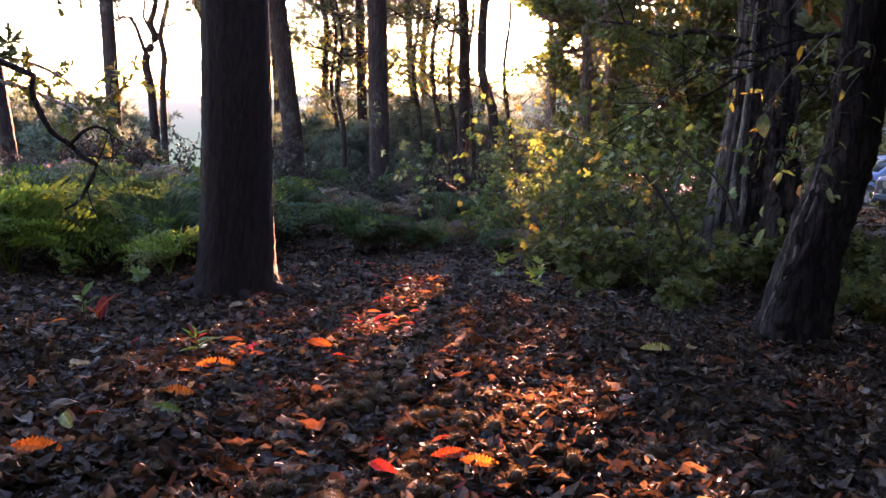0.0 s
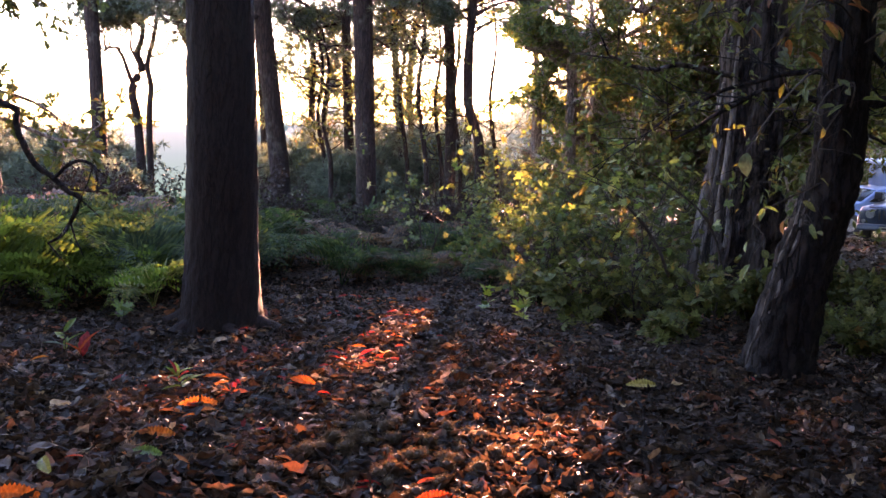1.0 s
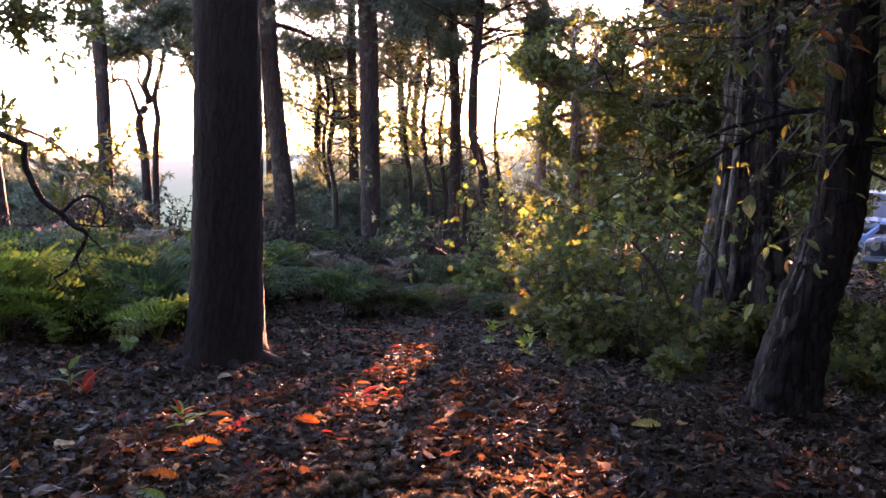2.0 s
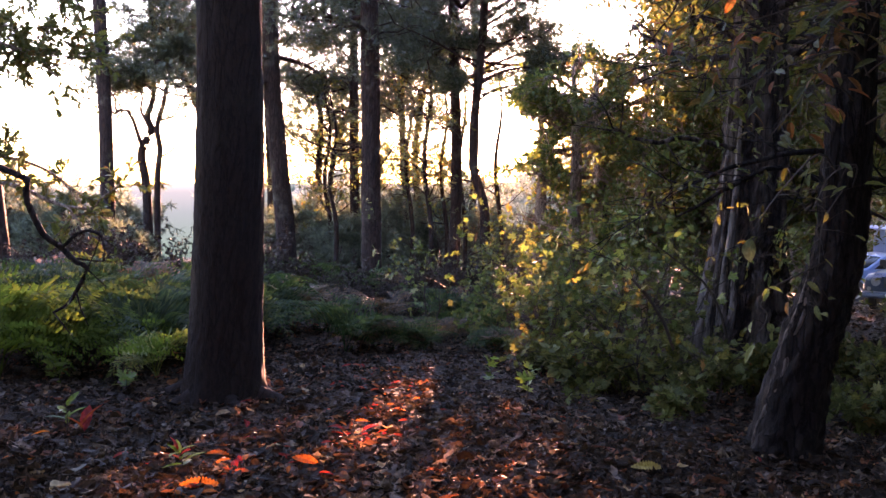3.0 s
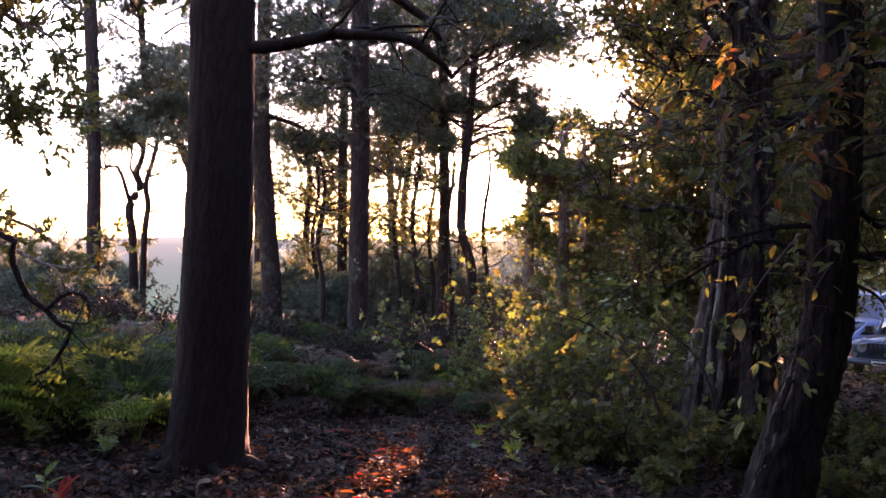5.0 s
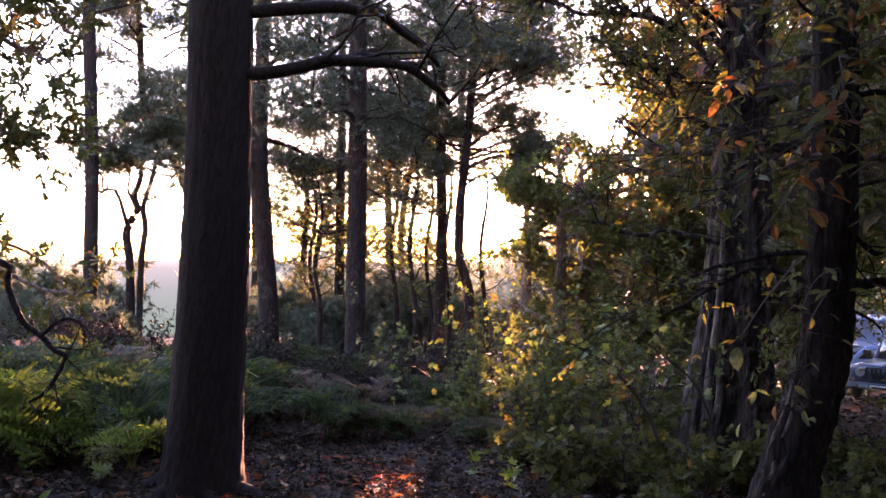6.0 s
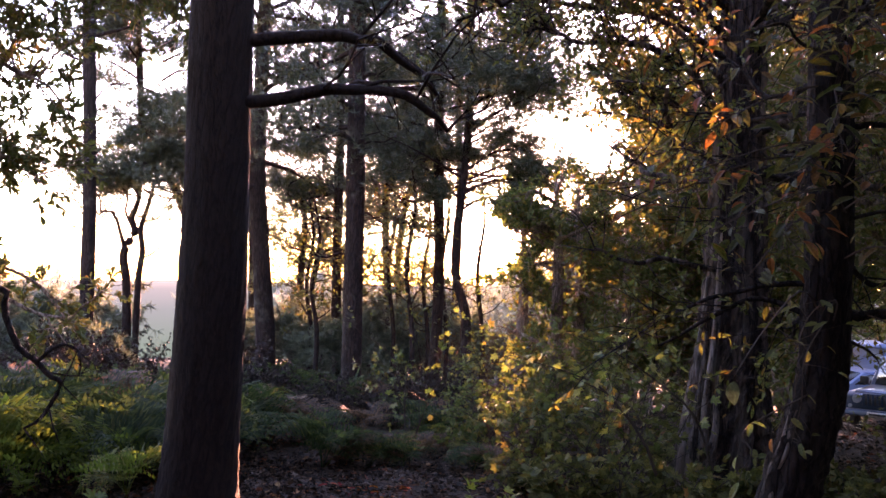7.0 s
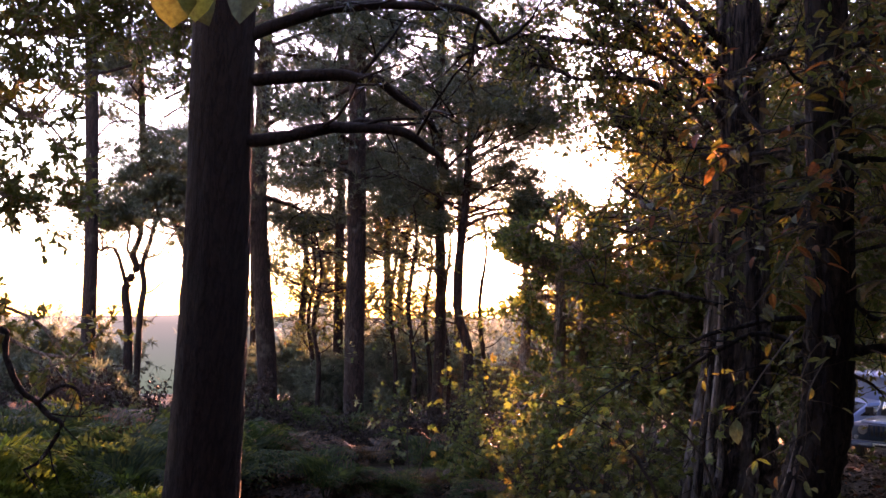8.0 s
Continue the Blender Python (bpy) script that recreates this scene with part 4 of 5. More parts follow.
# the closed wall of the wood: x, y, top, reach, limbs
for k, (x, y, top, reach, nl, lm, sz) in enumerate([
        (1.95, 13.6, 3.45, 0.75, 26, M_YOUNG_LEAF, 0.1), (2.9, 13.2, 3.5, 0.95, 30, M_OAK_LEAF, 0.1), (4.4, 12.6, 4.6, 1.4, 34, M_OAK_LEAF, 0.12),
        (5.2, 12.4, 6.2, 2.0, 26, M_OAK_LEAF, 0.13), (4.9, 8.8, 5.2, 1.6, 24, M_SHRUB_LEAF, 0.11), (7.4, 13.5, 8.0, 2.6, 26, M_OAK_LEAF, 0.16),
        (3.1, 20.0, 3.3, 1.1, 12, M_SHRUB_LEAF, 0.14), (4.8, 19.5, 5.5, 2.2, 24, M_OAK_LEAF, 0.18), (6.3, 19.0, 6.8, 2.2, 24, M_OAK_LEAF, 0.18),
        (9.8, 25.0, 10.0, 3.4, 26, M_OAK_LEAF, 0.26), (13.5, 24.5, 10.0, 3.4, 26, M_OAK_LEAF, 0.26), (4.2, 5.0, 5.5, 1.5, 22, M_SHRUB_LEAF, 0.11),
        (6.3, 15.5, 8.5, 2.2, 28, M_OAK_LEAF, 0.18), (4.9, 16.0, 5.4, 1.5, 26, M_OAK_LEAF, 0.17), (1.85, 17.0, 3.5, 0.7, 20, M_YOUNG_LEAF, 0.14), (14.3, 30.5, 8.5, 3.4, 24, M_OAK_LEAF, 0.3), (17.0, 31.0, 8.5, 3.4, 24, M_OAK_LEAF, 0.3), (6.6, 16.5, 5.0, 1.2, 24, M_OAK_LEAF, 0.18), (9.8, 17.5, 6.5, 1.8, 22, M_OAK_LEAF, 0.18), (6.2, 10.6, 5.0, 1.5, 20, M_OAK_LEAF, 0.13), (3.6, 13.0, 4.1, 1.1, 30, M_OAK_LEAF, 0.11), (4.9, 21.0, 5.3, 1.6, 24, M_OAK_LEAF, 0.18), (2.4, 14.3, 3.4, 0.8, 11, M_OAK_LEAF, 0.1)]):
    gz = float(ground_z(x * U, y * U)) / U
    low = {3: 2.7, 4: 1.9, 5: 2.9, 9: 0.5, 10: 0.5, 11: 2.4, 12: 2.9, 14: 2.2, 15: 0.4, 16: 0.4, 17: 0.3, 18: 2.6, 19: 2.4}.get(k, 0.9)
    line = [(x, y, gz - 0.3), (x + 0.1, y, gz + 1.5), (x + 0.15, y, gz + 0.6 * (top - gz)), (x + 0.1, y, top - 0.3)]
    oak = tree("oak_tree", "dense dark-leaved oak in the shaded thicket", line, [0.12, 0.1, 0.08, 0.03], M_OAK_BARK,
         limb_set(g0, line, (gz + low, top - 0.4), reach, nl, None, 0.03, 1, 0.45 * reach, 9), KITE if y < 12 else DIAMOND, lm, sz, 60 + k, 12, 0.06, "broadleaf trees", None, 24, kids=6, leafy=9 if y < 15 else 6, twigs=y < 12)

# unseen oaks added behind the clearing and closing over it, to shade the view
S_LINE = [(3.5, -4.5, 0), (3.6, -4.5, 4), (3.5, -4.5, 10)]
shade = tree("oak_tree", "unseen spreading oak added behind the clearing to shade it", S_LINE, [0.25, 0.2, 0.08], M_OAK_BARK,
             limb_set(g0, S_LINE, (0.4, 9.5), 2.8, 20, None, 0.05, 1, 1.4, 6), DIAMOND, M_OAK_LEAF, 0.42, 77, 12, 0.05, "broadleaf trees", None, 12, kids=4, leafy=11, twigs=False)
for n, (bx, by) in enumerate([(-3.5, -5.0), (0.3, -6.5), (-8, -4.5), (9, -4.5), (-5, -10), (5, -10.5), (-12, -9), (12, -9), (0, -12), (9.0, 1.0), (-8.5, 0.5), (-12.5, -1), (13, 2.5),
                                (-10.5, 4.5), (12.0, 8.0), (15, 13), (17, 20), (-15, 6), (-4, -15), (4, -15), (6.8, -1.0), (-7.0, -1.5), (8.2, 3.0), (9.8, 6.5)]):
    copy_thing(shade, pose(bx, by, float(ground_z(bx, by)), 0, 0, n * 77) @ Matrix.Diagonal((1, 1, 1 + 0.12 * (n % 4), 1)))


# slender young trees whose bare twigs and few leaves cross the bright sky
gy = np.random.default_rng(88)
for k, (x, y, top) in enumerate([(-0.55, 21.5, 4.2), (-0.11, 19.0, 4.2), (0.25, 22.0, 4.0), (0.72, 23.0, 4.4), (-2.6, 23.0, 3.6), (-2.25, 21.0, 3.4), (1.5, 21.5, 4.2)]):
    gz = float(ground_z(x * U, y * U)) / U
    line = [(x, y, gz - 0.3), (x + 0.08, y, gz + 1.4), (x - 0.06, y, gz + 0.55 * (top - gz)), (x + 0.1, y, gz + 0.8 * (top - gz)), (x - 0.02, y, top)]
    tree("young_tree", "slender young broadleaf tree with crooked twigs and sparse leaves", line, [0.06, 0.05, 0.04, 0.015], M_FAR_BARK,
         limb_set(gy, line, (gz + 1.6, top - 0.1), 0.8, 15, (0, 0, 0.2), 0.014, 1, 0.5, 4), DIAMOND, M_OAK_LEAF, 0.11, 600 + k, 8, 0.05, "slender young trees", None, 16, kids=4, leafy=4)


def shrub(at, height, spread, seed, leaf, mat, size, label, stems=9, depth=2, leafy=6, lean=(0, 0, 0), kids=4, group="understorey shrubs", thick=0.014):
    g = np.random.default_rng(seed)
    at, height = (at[0] * U, at[1] * U), height * U
    base = np.array([at[0], at[1], float(ground_z(*at))])
    ob = thing("shrub", base, label, "shrub", group)
    leaves = []
    for k in range(stems):
        wood = Pile()
        d = unit(np.array([g.normal() * spread, g.normal() * spread, 1.0]) + np.asarray(lean, float))
        grow(g, wood, leaves, base + [g.normal() * 0.08, g.normal() * 0.08, -0.05], d, height * g.uniform(0.4, 0.65), thick, depth, kids, 0.3, 0.03, 0.8, leafy)
        if wood.n:
            part("stem", wood.mesh("stem", M_TWIG, True, base), ob)
    Q, D = np.concatenate([q for q, _ in leaves]), np.concatenate([d for _, d in leaves])
    keep = open_shaft(Q) & (Q[:, 2] > ground_z(Q[:, 0], Q[:, 1]) + 0.03)
    Q, D = Q[keep], D[keep]
    part("leaves", Pile_of(cloud(g, leaf, Q, D - [0, 0, 0.25], size * g.uniform(0.6, 1.2, len(Q)))).mesh("leaves", mat, False, base), ob)
    return ob


SHRUBS = [
    ((1.3, 7.3), 0.6, 0.45), ((2.0, 6.7), 0.6, 0.5), ((1.75, 8.0), 1.2, 0.5), ((2.6, 7.2), 0.5, 0.5), ((3.4, 6.6), 0.5, 0.5), ((0.95, 8.6), 0.4, 0.4),
    ((2.3, 9.8), 1.9, 0.5), ((3.3, 9.9), 2.0, 0.5), ((1.4, 10.4), 1.3, 0.45), ((4.2, 7.6), 0.6, 0.5), ((2.75, 5.9), 0.35, 0.5), ((3.6, 5.6), 0.4, 0.5),
    ((3.9, 8.6), 0.5, 0.5), ((1.55, 6.1), 0.22, 0.5), ((1.55, 7.0), 0.7, 0.5), ((4.6, 6.3), 0.8, 0.5), ((5.6, 9.5), 1.2, 0.5)]
for k, (at, h, sp) in enumerate(SHRUBS):
    shrub(at, h * 1.05, sp, 80 + k, MAPLE if k % 3 else BROAD, M_SHRUB_LEAF, 0.105, "tangled green shrub with shaded lobed leaves", 8, 2, 4, kids=4)
shrub((1.3, 9.4), 1.35, 0.35, 101, MAPLE, M_YOUNG_LEAF, 0.11, "young maple with backlit yellow-green leaves", 7, 2, 6, (-0.15, 0, 0), group="young maples")
shrub((1.9, 9.1), 2.1, 0.35, 102, MAPLE, M_YOUNG_LEAF, 0.11, "young maple with backlit yellow-green leaves", 7, 2, 6, (-0.1, 0, 0), group="young maples")
shrub((0.75, 11.2), 0.8, 0.3, 103, MAPLE, M_YOUNG_LEAF, 0.11, "young maple with backlit yellow-green leaves", 6, 2, 6, (-0.1, 0, 0), group="young maples")

shrub((-0.05, 10.5), 2.35, 0.14, 104, MAPLE, M_YOUNG_LEAF, 0.12, "slender young maple with backlit yellow-green leaves", 2, 2, 4, (-0.05, 0, 0), group="young maples", kids=4)

for k, (x, y, h) in enumerate([(0.0, 14.5, 2.2), (1.3, 15.5, 2.4), (1.8, 12.2, 1.9), (2.0, 17.0, 2.7), (1.1, 17.5, 2.1), (1.55, 18.5, 2.3), (0.8, 12.3, 1.35), (1.35, 12.0, 1.4)]):
    shrub((x, y), h, 0.25, 120 + k, MAPLE, M_YOUNG_LEAF, 0.09, "young maple with backlit yellow-green leaves", 5, 2, 6, group="young maples", kids=5)

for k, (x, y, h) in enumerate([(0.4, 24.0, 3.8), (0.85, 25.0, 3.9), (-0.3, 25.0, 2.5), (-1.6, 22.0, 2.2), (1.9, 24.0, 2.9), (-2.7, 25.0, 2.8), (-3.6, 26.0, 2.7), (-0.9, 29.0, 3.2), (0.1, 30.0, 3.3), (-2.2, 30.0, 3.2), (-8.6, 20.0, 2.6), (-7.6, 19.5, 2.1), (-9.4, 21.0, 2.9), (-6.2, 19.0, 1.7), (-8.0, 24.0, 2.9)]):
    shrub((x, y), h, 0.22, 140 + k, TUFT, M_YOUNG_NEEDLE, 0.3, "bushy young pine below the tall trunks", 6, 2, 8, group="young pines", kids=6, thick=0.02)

# ---- oak reaching in from the left ----
O_LINE = [(-5.9, 9.0, -0.3), (-5.8, 9.0, 1.5), (-5.7, 9.0, 4), (-5.6, 9.0, 8)]
tree("oak_tree", "oak with drooping crooked branches reaching over the ferns", O_LINE, [0.24, 0.2, 0.17, 0.1], M_OAK_BARK,
     [      ([(-5.75, 9.0, 1.4), (-4.6, 8.8, 1.5), (-3.9, 8.5, 1.5), (-3.0, 8.2, 1.25)], 0.03, 1, 0.45, 5),
      ([(-5.75, 9.0, 1.9), (-4.8, 9.0, 2.0), (-4.1, 9.0, 1.75), (-3.6, 9.1, 1.5)], 0.03, 1, 0.45, 5),
      ([(-5.7, 9.0, 2.6), (-4.7, 9.1, 2.9), (-4.0, 9.2, 2.8), (-3.7, 9.2, 2.6)], 0.03, 1, 0.55, 22),
      ([(-5.7, 9.0, 3.2), (-4.8, 9.1, 3.7), (-4.1, 9.2, 3.7), (-3.6, 9.3, 3.5)], 0.035, 1, 0.65, 30),
      ([(-5.7, 9.0, 3.6), (-4.8, 9.3, 4.3), (-4.0, 9.4, 4.5), (-3.2, 9.5, 4.4)], 0.04, 1, 0.7, 32),
      ([(-5.65, 9.0, 4.2), (-4.7, 9.2, 5.0), (-3.8, 9.4, 5.2), (-2.9, 9.6, 4.9)], 0.04, 1, 0.7, 32),
      ([(-5.65, 9.0, 4.6), (-4.4, 9.3, 5.2), (-3.2, 9.5, 5.0), (-2.3, 9.7, 4.5)], 0.04, 1, 0.7, 32)],
     OAK, M_OAK_LEAF, 0.11, 110, 18, 0.07, "broadleaf trees", None, 30, kids=6, leafy=14)

LOW = [(-3.3, 7.4, 1.59), (-3.19, 7.4, 1.38), (-3.08, 7.4, 1.1), (-2.94, 7.4, 0.98), (-2.83, 7.4, 0.87), (-2.78, 7.4, 0.8), (-2.84, 7.4, 0.64), (-2.95, 7.4, 0.52), (-2.98, 7.4, 0.46)]
LOW = [(x * 0.85, y * 0.85, 1.44 + (z - 1.44) * 0.85) for x, y, z in LOW]
tree("oak_tree", "bare crooked oak branch drooping over the ferns", [(-4.3, 6.5, -0.3), (-4.25, 6.5, 0.8), (-4.1, 6.5, 1.9), (-4.0, 6.5, 3.0)], [0.06, 0.05, 0.035, 0.015], M_DARK_BARK,
     [([(-4.1, 6.5, 1.9)] + LOW, 0.022, 0, 0.3, 6), ([LOW[3], (LOW[3][0] + 0.13, 6.3, LOW[3][2] + 0.1), (LOW[3][0] + 0.27, 6.3, LOW[3][2] + 0.08), (LOW[3][0] + 0.3, 6.3, LOW[3][2] - 0.08)], 0.013, 0, 0.2, 3)],
     OAK, M_OAK_LEAF, 0.07, 111, 10, 0.05, "broadleaf trees", None, 16, leafy=2)

# ---- ferns ----


def frond_mesh(seed, mat, length=0.8, pairs=14):
    """One bracken frond along +y, arching over: a bare stalk, then a triangular blade of side shoots set with small leaflets."""
    g = np.random.default_rng(seed)
    p = Pile()
    s = np.linspace(0, 1, 14)
    bend = g.uniform(0.6, 0.95)
    mid = np.stack([0.06 * np.sin(3 * s) * g.normal(), 0.8 * s ** 1.4, 1.1 * s - bend * s ** 3], -1) * length
    p.add(*tube(mid, [0.006, 0.0015], 3))
    V, T = [], []
    for k in range(pairs):
        u = k / (pairs - 1)
        t = 0.36 + 0.62 * u
        q = np.array([np.interp(t, s, mid[:, m]) for m in range(3)])
        fwd = unit(np.array([np.interp(min(t + 0.05, 1), s, mid[:, m]) for m in range(3)]) - np.array([np.interp(t - 0.05, s, mid[:, m]) for m in range(3)]))
        ln0 = length * (0.48 * (1 - u) ** 0.85 + 0.03)
        for side in (-1, 1):
            ln = ln0 * g.uniform(0.8, 1.1)
            out = unit(np.array([side, 0, 0]) + fwd * 0.5 + g.normal(size=3) * [0.1, 0.1, 0.2])
            drop = np.array([0, 0, -g.uniform(0.1, 0.4) * ln])
            n = 9 if u < 0.6 else 6
            for m in range(n):
                f = (m + 0.1) / n
                a = q + out * ln * f + drop * f ** 2
                b = q + out * ln * (f + 0.75 / n) + drop * f ** 2
                w = ln * 0.17 * (1 - f) ** 0.8 + 0.007
                lift = g.normal(size=3) * 0.15 * w
                i = len(V)
                V += [a, b, a + fwd * w + out * w * 0.55 + lift, a - fwd * w * 0.9 + out * w * 0.55 - lift]
                T += [(i, i + 1, i + 2), (i, i + 3, i + 1)]
    p.add(V, T)
    return p.mesh("frond", mat)


GREEN_FRONDS = [frond_mesh(k, M_FERN) for k in range(4)]
DRY_FRONDS = [frond_mesh(k + 10, M_FERN_DRY) for k in range(3)]


def fern(at, scale, seed, fronds, label, count=8, group="bracken", tilt=(-10, 16)):
    g = np.random.default_rng(seed)
    x, y = at[0] * U, at[1] * U
    ob = thing("bracken_fern", (x, y, float(ground_z(x, y)) - 0.02), label, "fern", group)
    for k in range(count):
        o = part("frond", fronds[int(g.integers(len(fronds)))], ob)
        s = scale * U * g.uniform(0.7, 1.15)
        o.matrix_basis = pose(0, 0, 0, g.uniform(*tilt), g.uniform(-15, 15), k * 360 / count + g.uniform(-25, 25)) @ Matrix.Diagonal((s, s, s, 1))
    return ob


gf = np.random.default_rng(9)
for k in range(60):
    x, y = gf.uniform(-6.2, -2.1), gf.uniform(7.2, 12.5)
    if abs(x + 1.76 - 0.077 * (y - 3.9)) < 0.36:
        continue
    fern((x, y), gf.uniform(1.1, 1.6), 200 + k, GREEN_FRONDS if gf.random() < 0.85 else DRY_FRONDS, "green bracken fern clump under the trees", 8)
for k in range(34):
    x, y = gf.uniform(-2.6, 0.9), gf.uniform(9.9, 12.5)
    if abs(x + 1.76 - 0.077 * (y - 3.9)) < 0.3:
        continue
    green = gf.random() < (0.65 if x < -0.8 else 0.2)
    fern((x, y), gf.uniform(1.1, 1.5) if x < -0.95 else gf.uniform(0.4, 0.65), 300 + k, GREEN_FRONDS if green else DRY_FRONDS, "bracken fern clump closing the end of the path", 8)
for k in range(70):
    x, y = gf.uniform(-11, 3), gf.uniform(12.5, 24)
    if -5.6 < x < -2.2 and y < 16:
        continue
    fern((x, y), gf.uniform(0.9, 1.4), 400 + k, GREEN_FRONDS if gf.random() < (0.85 if x < -3 else 0.5) else DRY_FRONDS, "bracken fern clump turning rusty beyond the path", 6)
for k, (x, y, h) in enumerate([(-4.3, 13.2, 1.2), (-3.6, 13.6, 1.1), (-5.0, 14.0, 1.2), (-3.0, 14.2, 1.0), (-2.2, 13.4, 1.0), (-1.6, 14.0, 0.9), (-5.9, 15, 1.2), (-0.6, 15, 0.9), (0.3, 15.2, 0.9)]):
    shrub((x, y), h * 1.2, 0.6, 500 + k, DIAMOND, M_HEATHER, 0.078, "twiggy brown heather bush behind the ferns", 30, 2, 8, kids=5, group="heather", thick=0.008)

# ---- vehicles parked beyond the thicket ----
# Skylit shade is put into both paints: silver and white, darkened and blued.
M_SILVER = plain("silver_paint", (0.03, 0.055, 0.095), 0.3, 0.6, 0.6, 0.05)
M_SHADED_WHITE = plain("shaded_white_paint", (0.08, 0.18, 0.36), 0.35, 0.0, 0.5, 0.04)
M_RUBBER = plain("tyre_rubber", (0.025, 0.025, 0.025), 0.85)
M_BLACK = plain("black_plastic", (0.03, 0.03, 0.032), 0.5)
M_GLASS = plain("dark_car_glass", (0.03, 0.04, 0.045), 0.06, 0.0, 0.5)
M_LAMP = plain("lamp_glass", (0.4, 0.43, 0.45), 0.1, 0.2, 0.8)
M_CHROME = plain("wheel_alloy", (0.6, 0.6, 0.62), 0.25, 0.9)
M_PLATE = plain("number_plate_white", (0.75, 0.75, 0.7), 0.5)


def slab(bm_points, width, bevel, name, mat, shift=0.0, lean=0.0):
    """A side outline (along, up) given thickness across, with rounded edges; lean draws its upper edge inwards."""
    bm = bmesh.new()
    zs = [p[1] for p in bm_points]
    lo, hi = min(zs), max(zs)
    rows = []
    for s in (-1, 1):
        rows.append([bm.verts.new((p[0], shift + s * (width / 2 - lean * (p[1] - lo) / max(hi - lo, 1e-6)), p[1])) for p in bm_points])
    bm.faces.new(rows[0]); bm.faces.new(rows[1][::-1])
    n = len(bm_points)
    for i in range(n):
        bm.faces.new((rows[0][i], rows[1][i], rows[1][(i + 1) % n], rows[0][(i + 1) % n]))
    bmesh.ops.recalc_face_normals(bm, faces=bm.faces)
    if bevel:
        bmesh.ops.bevel(bm, geom=list(bm.edges), offset=bevel, segments=3, affect="EDGES", profile=0.6)
    me = bpy.data.meshes.new(name)
    bm.to_mesh(me); bm.free()
    for f in me.polygons:
        f.use_smooth = True
    me.materials.append(mat)
    return me


def disc(name, radius, depth, mat, at, axis="y", sides=28, bevel=0.01):
    bm = bmesh.new()
    bmesh.ops.create_cone(bm, cap_ends=True, segments=sides, radius1=radius, radius2=radius, depth=depth)
    bmesh.ops.bevel(bm, geom=[e for e in bm.edges if len(e.link_faces) == 2 and e.calc_face_angle(0) > 1], offset=bevel, segments=2, affect="EDGES")
    bm.transform(Matrix.Translation(at) @ (Matrix.Rotation(radians(90), 4, "X") if axis == "y" else Matrix.Rotation(radians(90), 4, "Y")))
    me = bpy.data.meshes.new(name)
    bm.to_mesh(me); bm.free()
    me.materials.append(mat)
    return me


def wheels(ob, xs, half, r):
    for x in xs:
        for s in (-1, 1):
            w = part("tyre", disc("tyre", r, 0.22, M_RUBBER, (x, s * half, r), bevel=0.04), ob)
            part("rim", disc("rim", r * 0.62, 0.23, M_CHROME, (x, s * half, r), bevel=0.02), w)


def jeep(at, turn):
    """Front towards +x."""
    ob = thing("car", at, "silver off-road car with a slotted grille parked on leaves", "car", turn=turn)
    part("body", slab([(-2.0, 0.45), (-2.05, 1.0), (0.75, 1.02), (1.75, 0.98), (1.9, 0.9), (1.92, 0.55), (1.85, 0.42)], 1.7, 0.05, "body", M_SILVER), ob)
    part("bonnet", slab([(0.7, 1.0), (0.75, 1.08), (1.7, 1.03), (1.8, 0.97)], 1.35, 0.02, "bonnet", M_SILVER), ob)
    part("cabin", slab([(-1.95, 1.0), (-1.85, 1.72), (0.1, 1.76), (0.65, 1.02)], 1.56, 0.05, "cabin", M_SILVER, lean=0.1), ob)
    part("windscreen", slab([(0.19, 1.68), (0.66, 1.08), (0.69, 1.09), (0.22, 1.7)], 1.22, 0.0, "windscreen", M_GLASS), ob)
    for s in (-1, 1):
        part("side_window", slab([(-0.75, 1.12), (-0.75, 1.62), (0.05, 1.64), (0.42, 1.14)], 0.02, 0.0, "side_window", M_GLASS, s * 0.77), ob)
        part("headlight", disc("headlight", 0.11, 0.06, M_LAMP, (1.93, s * 0.56, 0.82), "x"), ob, "round glass headlight")
        part("indicator", disc("indicator", 0.05, 0.05, M_LAMP, (1.94, s * 0.72, 0.64), "x", 16), ob)
        part("mirror", slab([(0.45, 1.08), (0.45, 1.26), (0.55, 1.26), (0.55, 1.08)], 0.2, 0.02, "mirror", M_BLACK, s * 0.95), ob)
        part("wheel_arch", slab([(0.85, 0.5), (1.0, 0.86), (1.7, 0.86), (1.85, 0.5)], 0.16, 0.03, "wheel_arch", M_BLACK, s * 0.86), ob)
    g = part("grille", slab([(1.915, 0.66), (1.915, 0.96), (1.945, 0.96), (1.945, 0.66)], 0.84, 0.01, "grille", M_SILVER), ob)
    for k in range(7):
        part("slot", slab([(1.94, 0.69), (1.94, 0.93), (1.952, 0.93), (1.952, 0.69)], 0.055, 0.0, "slot", M_BLACK, -0.33 + 0.11 * k), g)
    part("bumper", slab([(1.86, 0.4), (1.86, 0.58), (2.08, 0.57), (2.1, 0.42)], 1.66, 0.04, "bumper", M_SILVER), ob)
    p = part("number_plate", slab([(2.1, 0.43), (2.1, 0.54), (2.115, 0.54), (2.115, 0.43)], 0.5, 0.0, "number_plate", M_PLATE), ob)
    part("plate_bar", slab([(2.115, 0.46), (2.115, 0.51), (2.119, 0.51), (2.119, 0.46)], 0.4, 0.0, "plate_bar", M_BLACK), p)
    wheels(ob, (-1.25, 1.32), 0.76, 0.37)


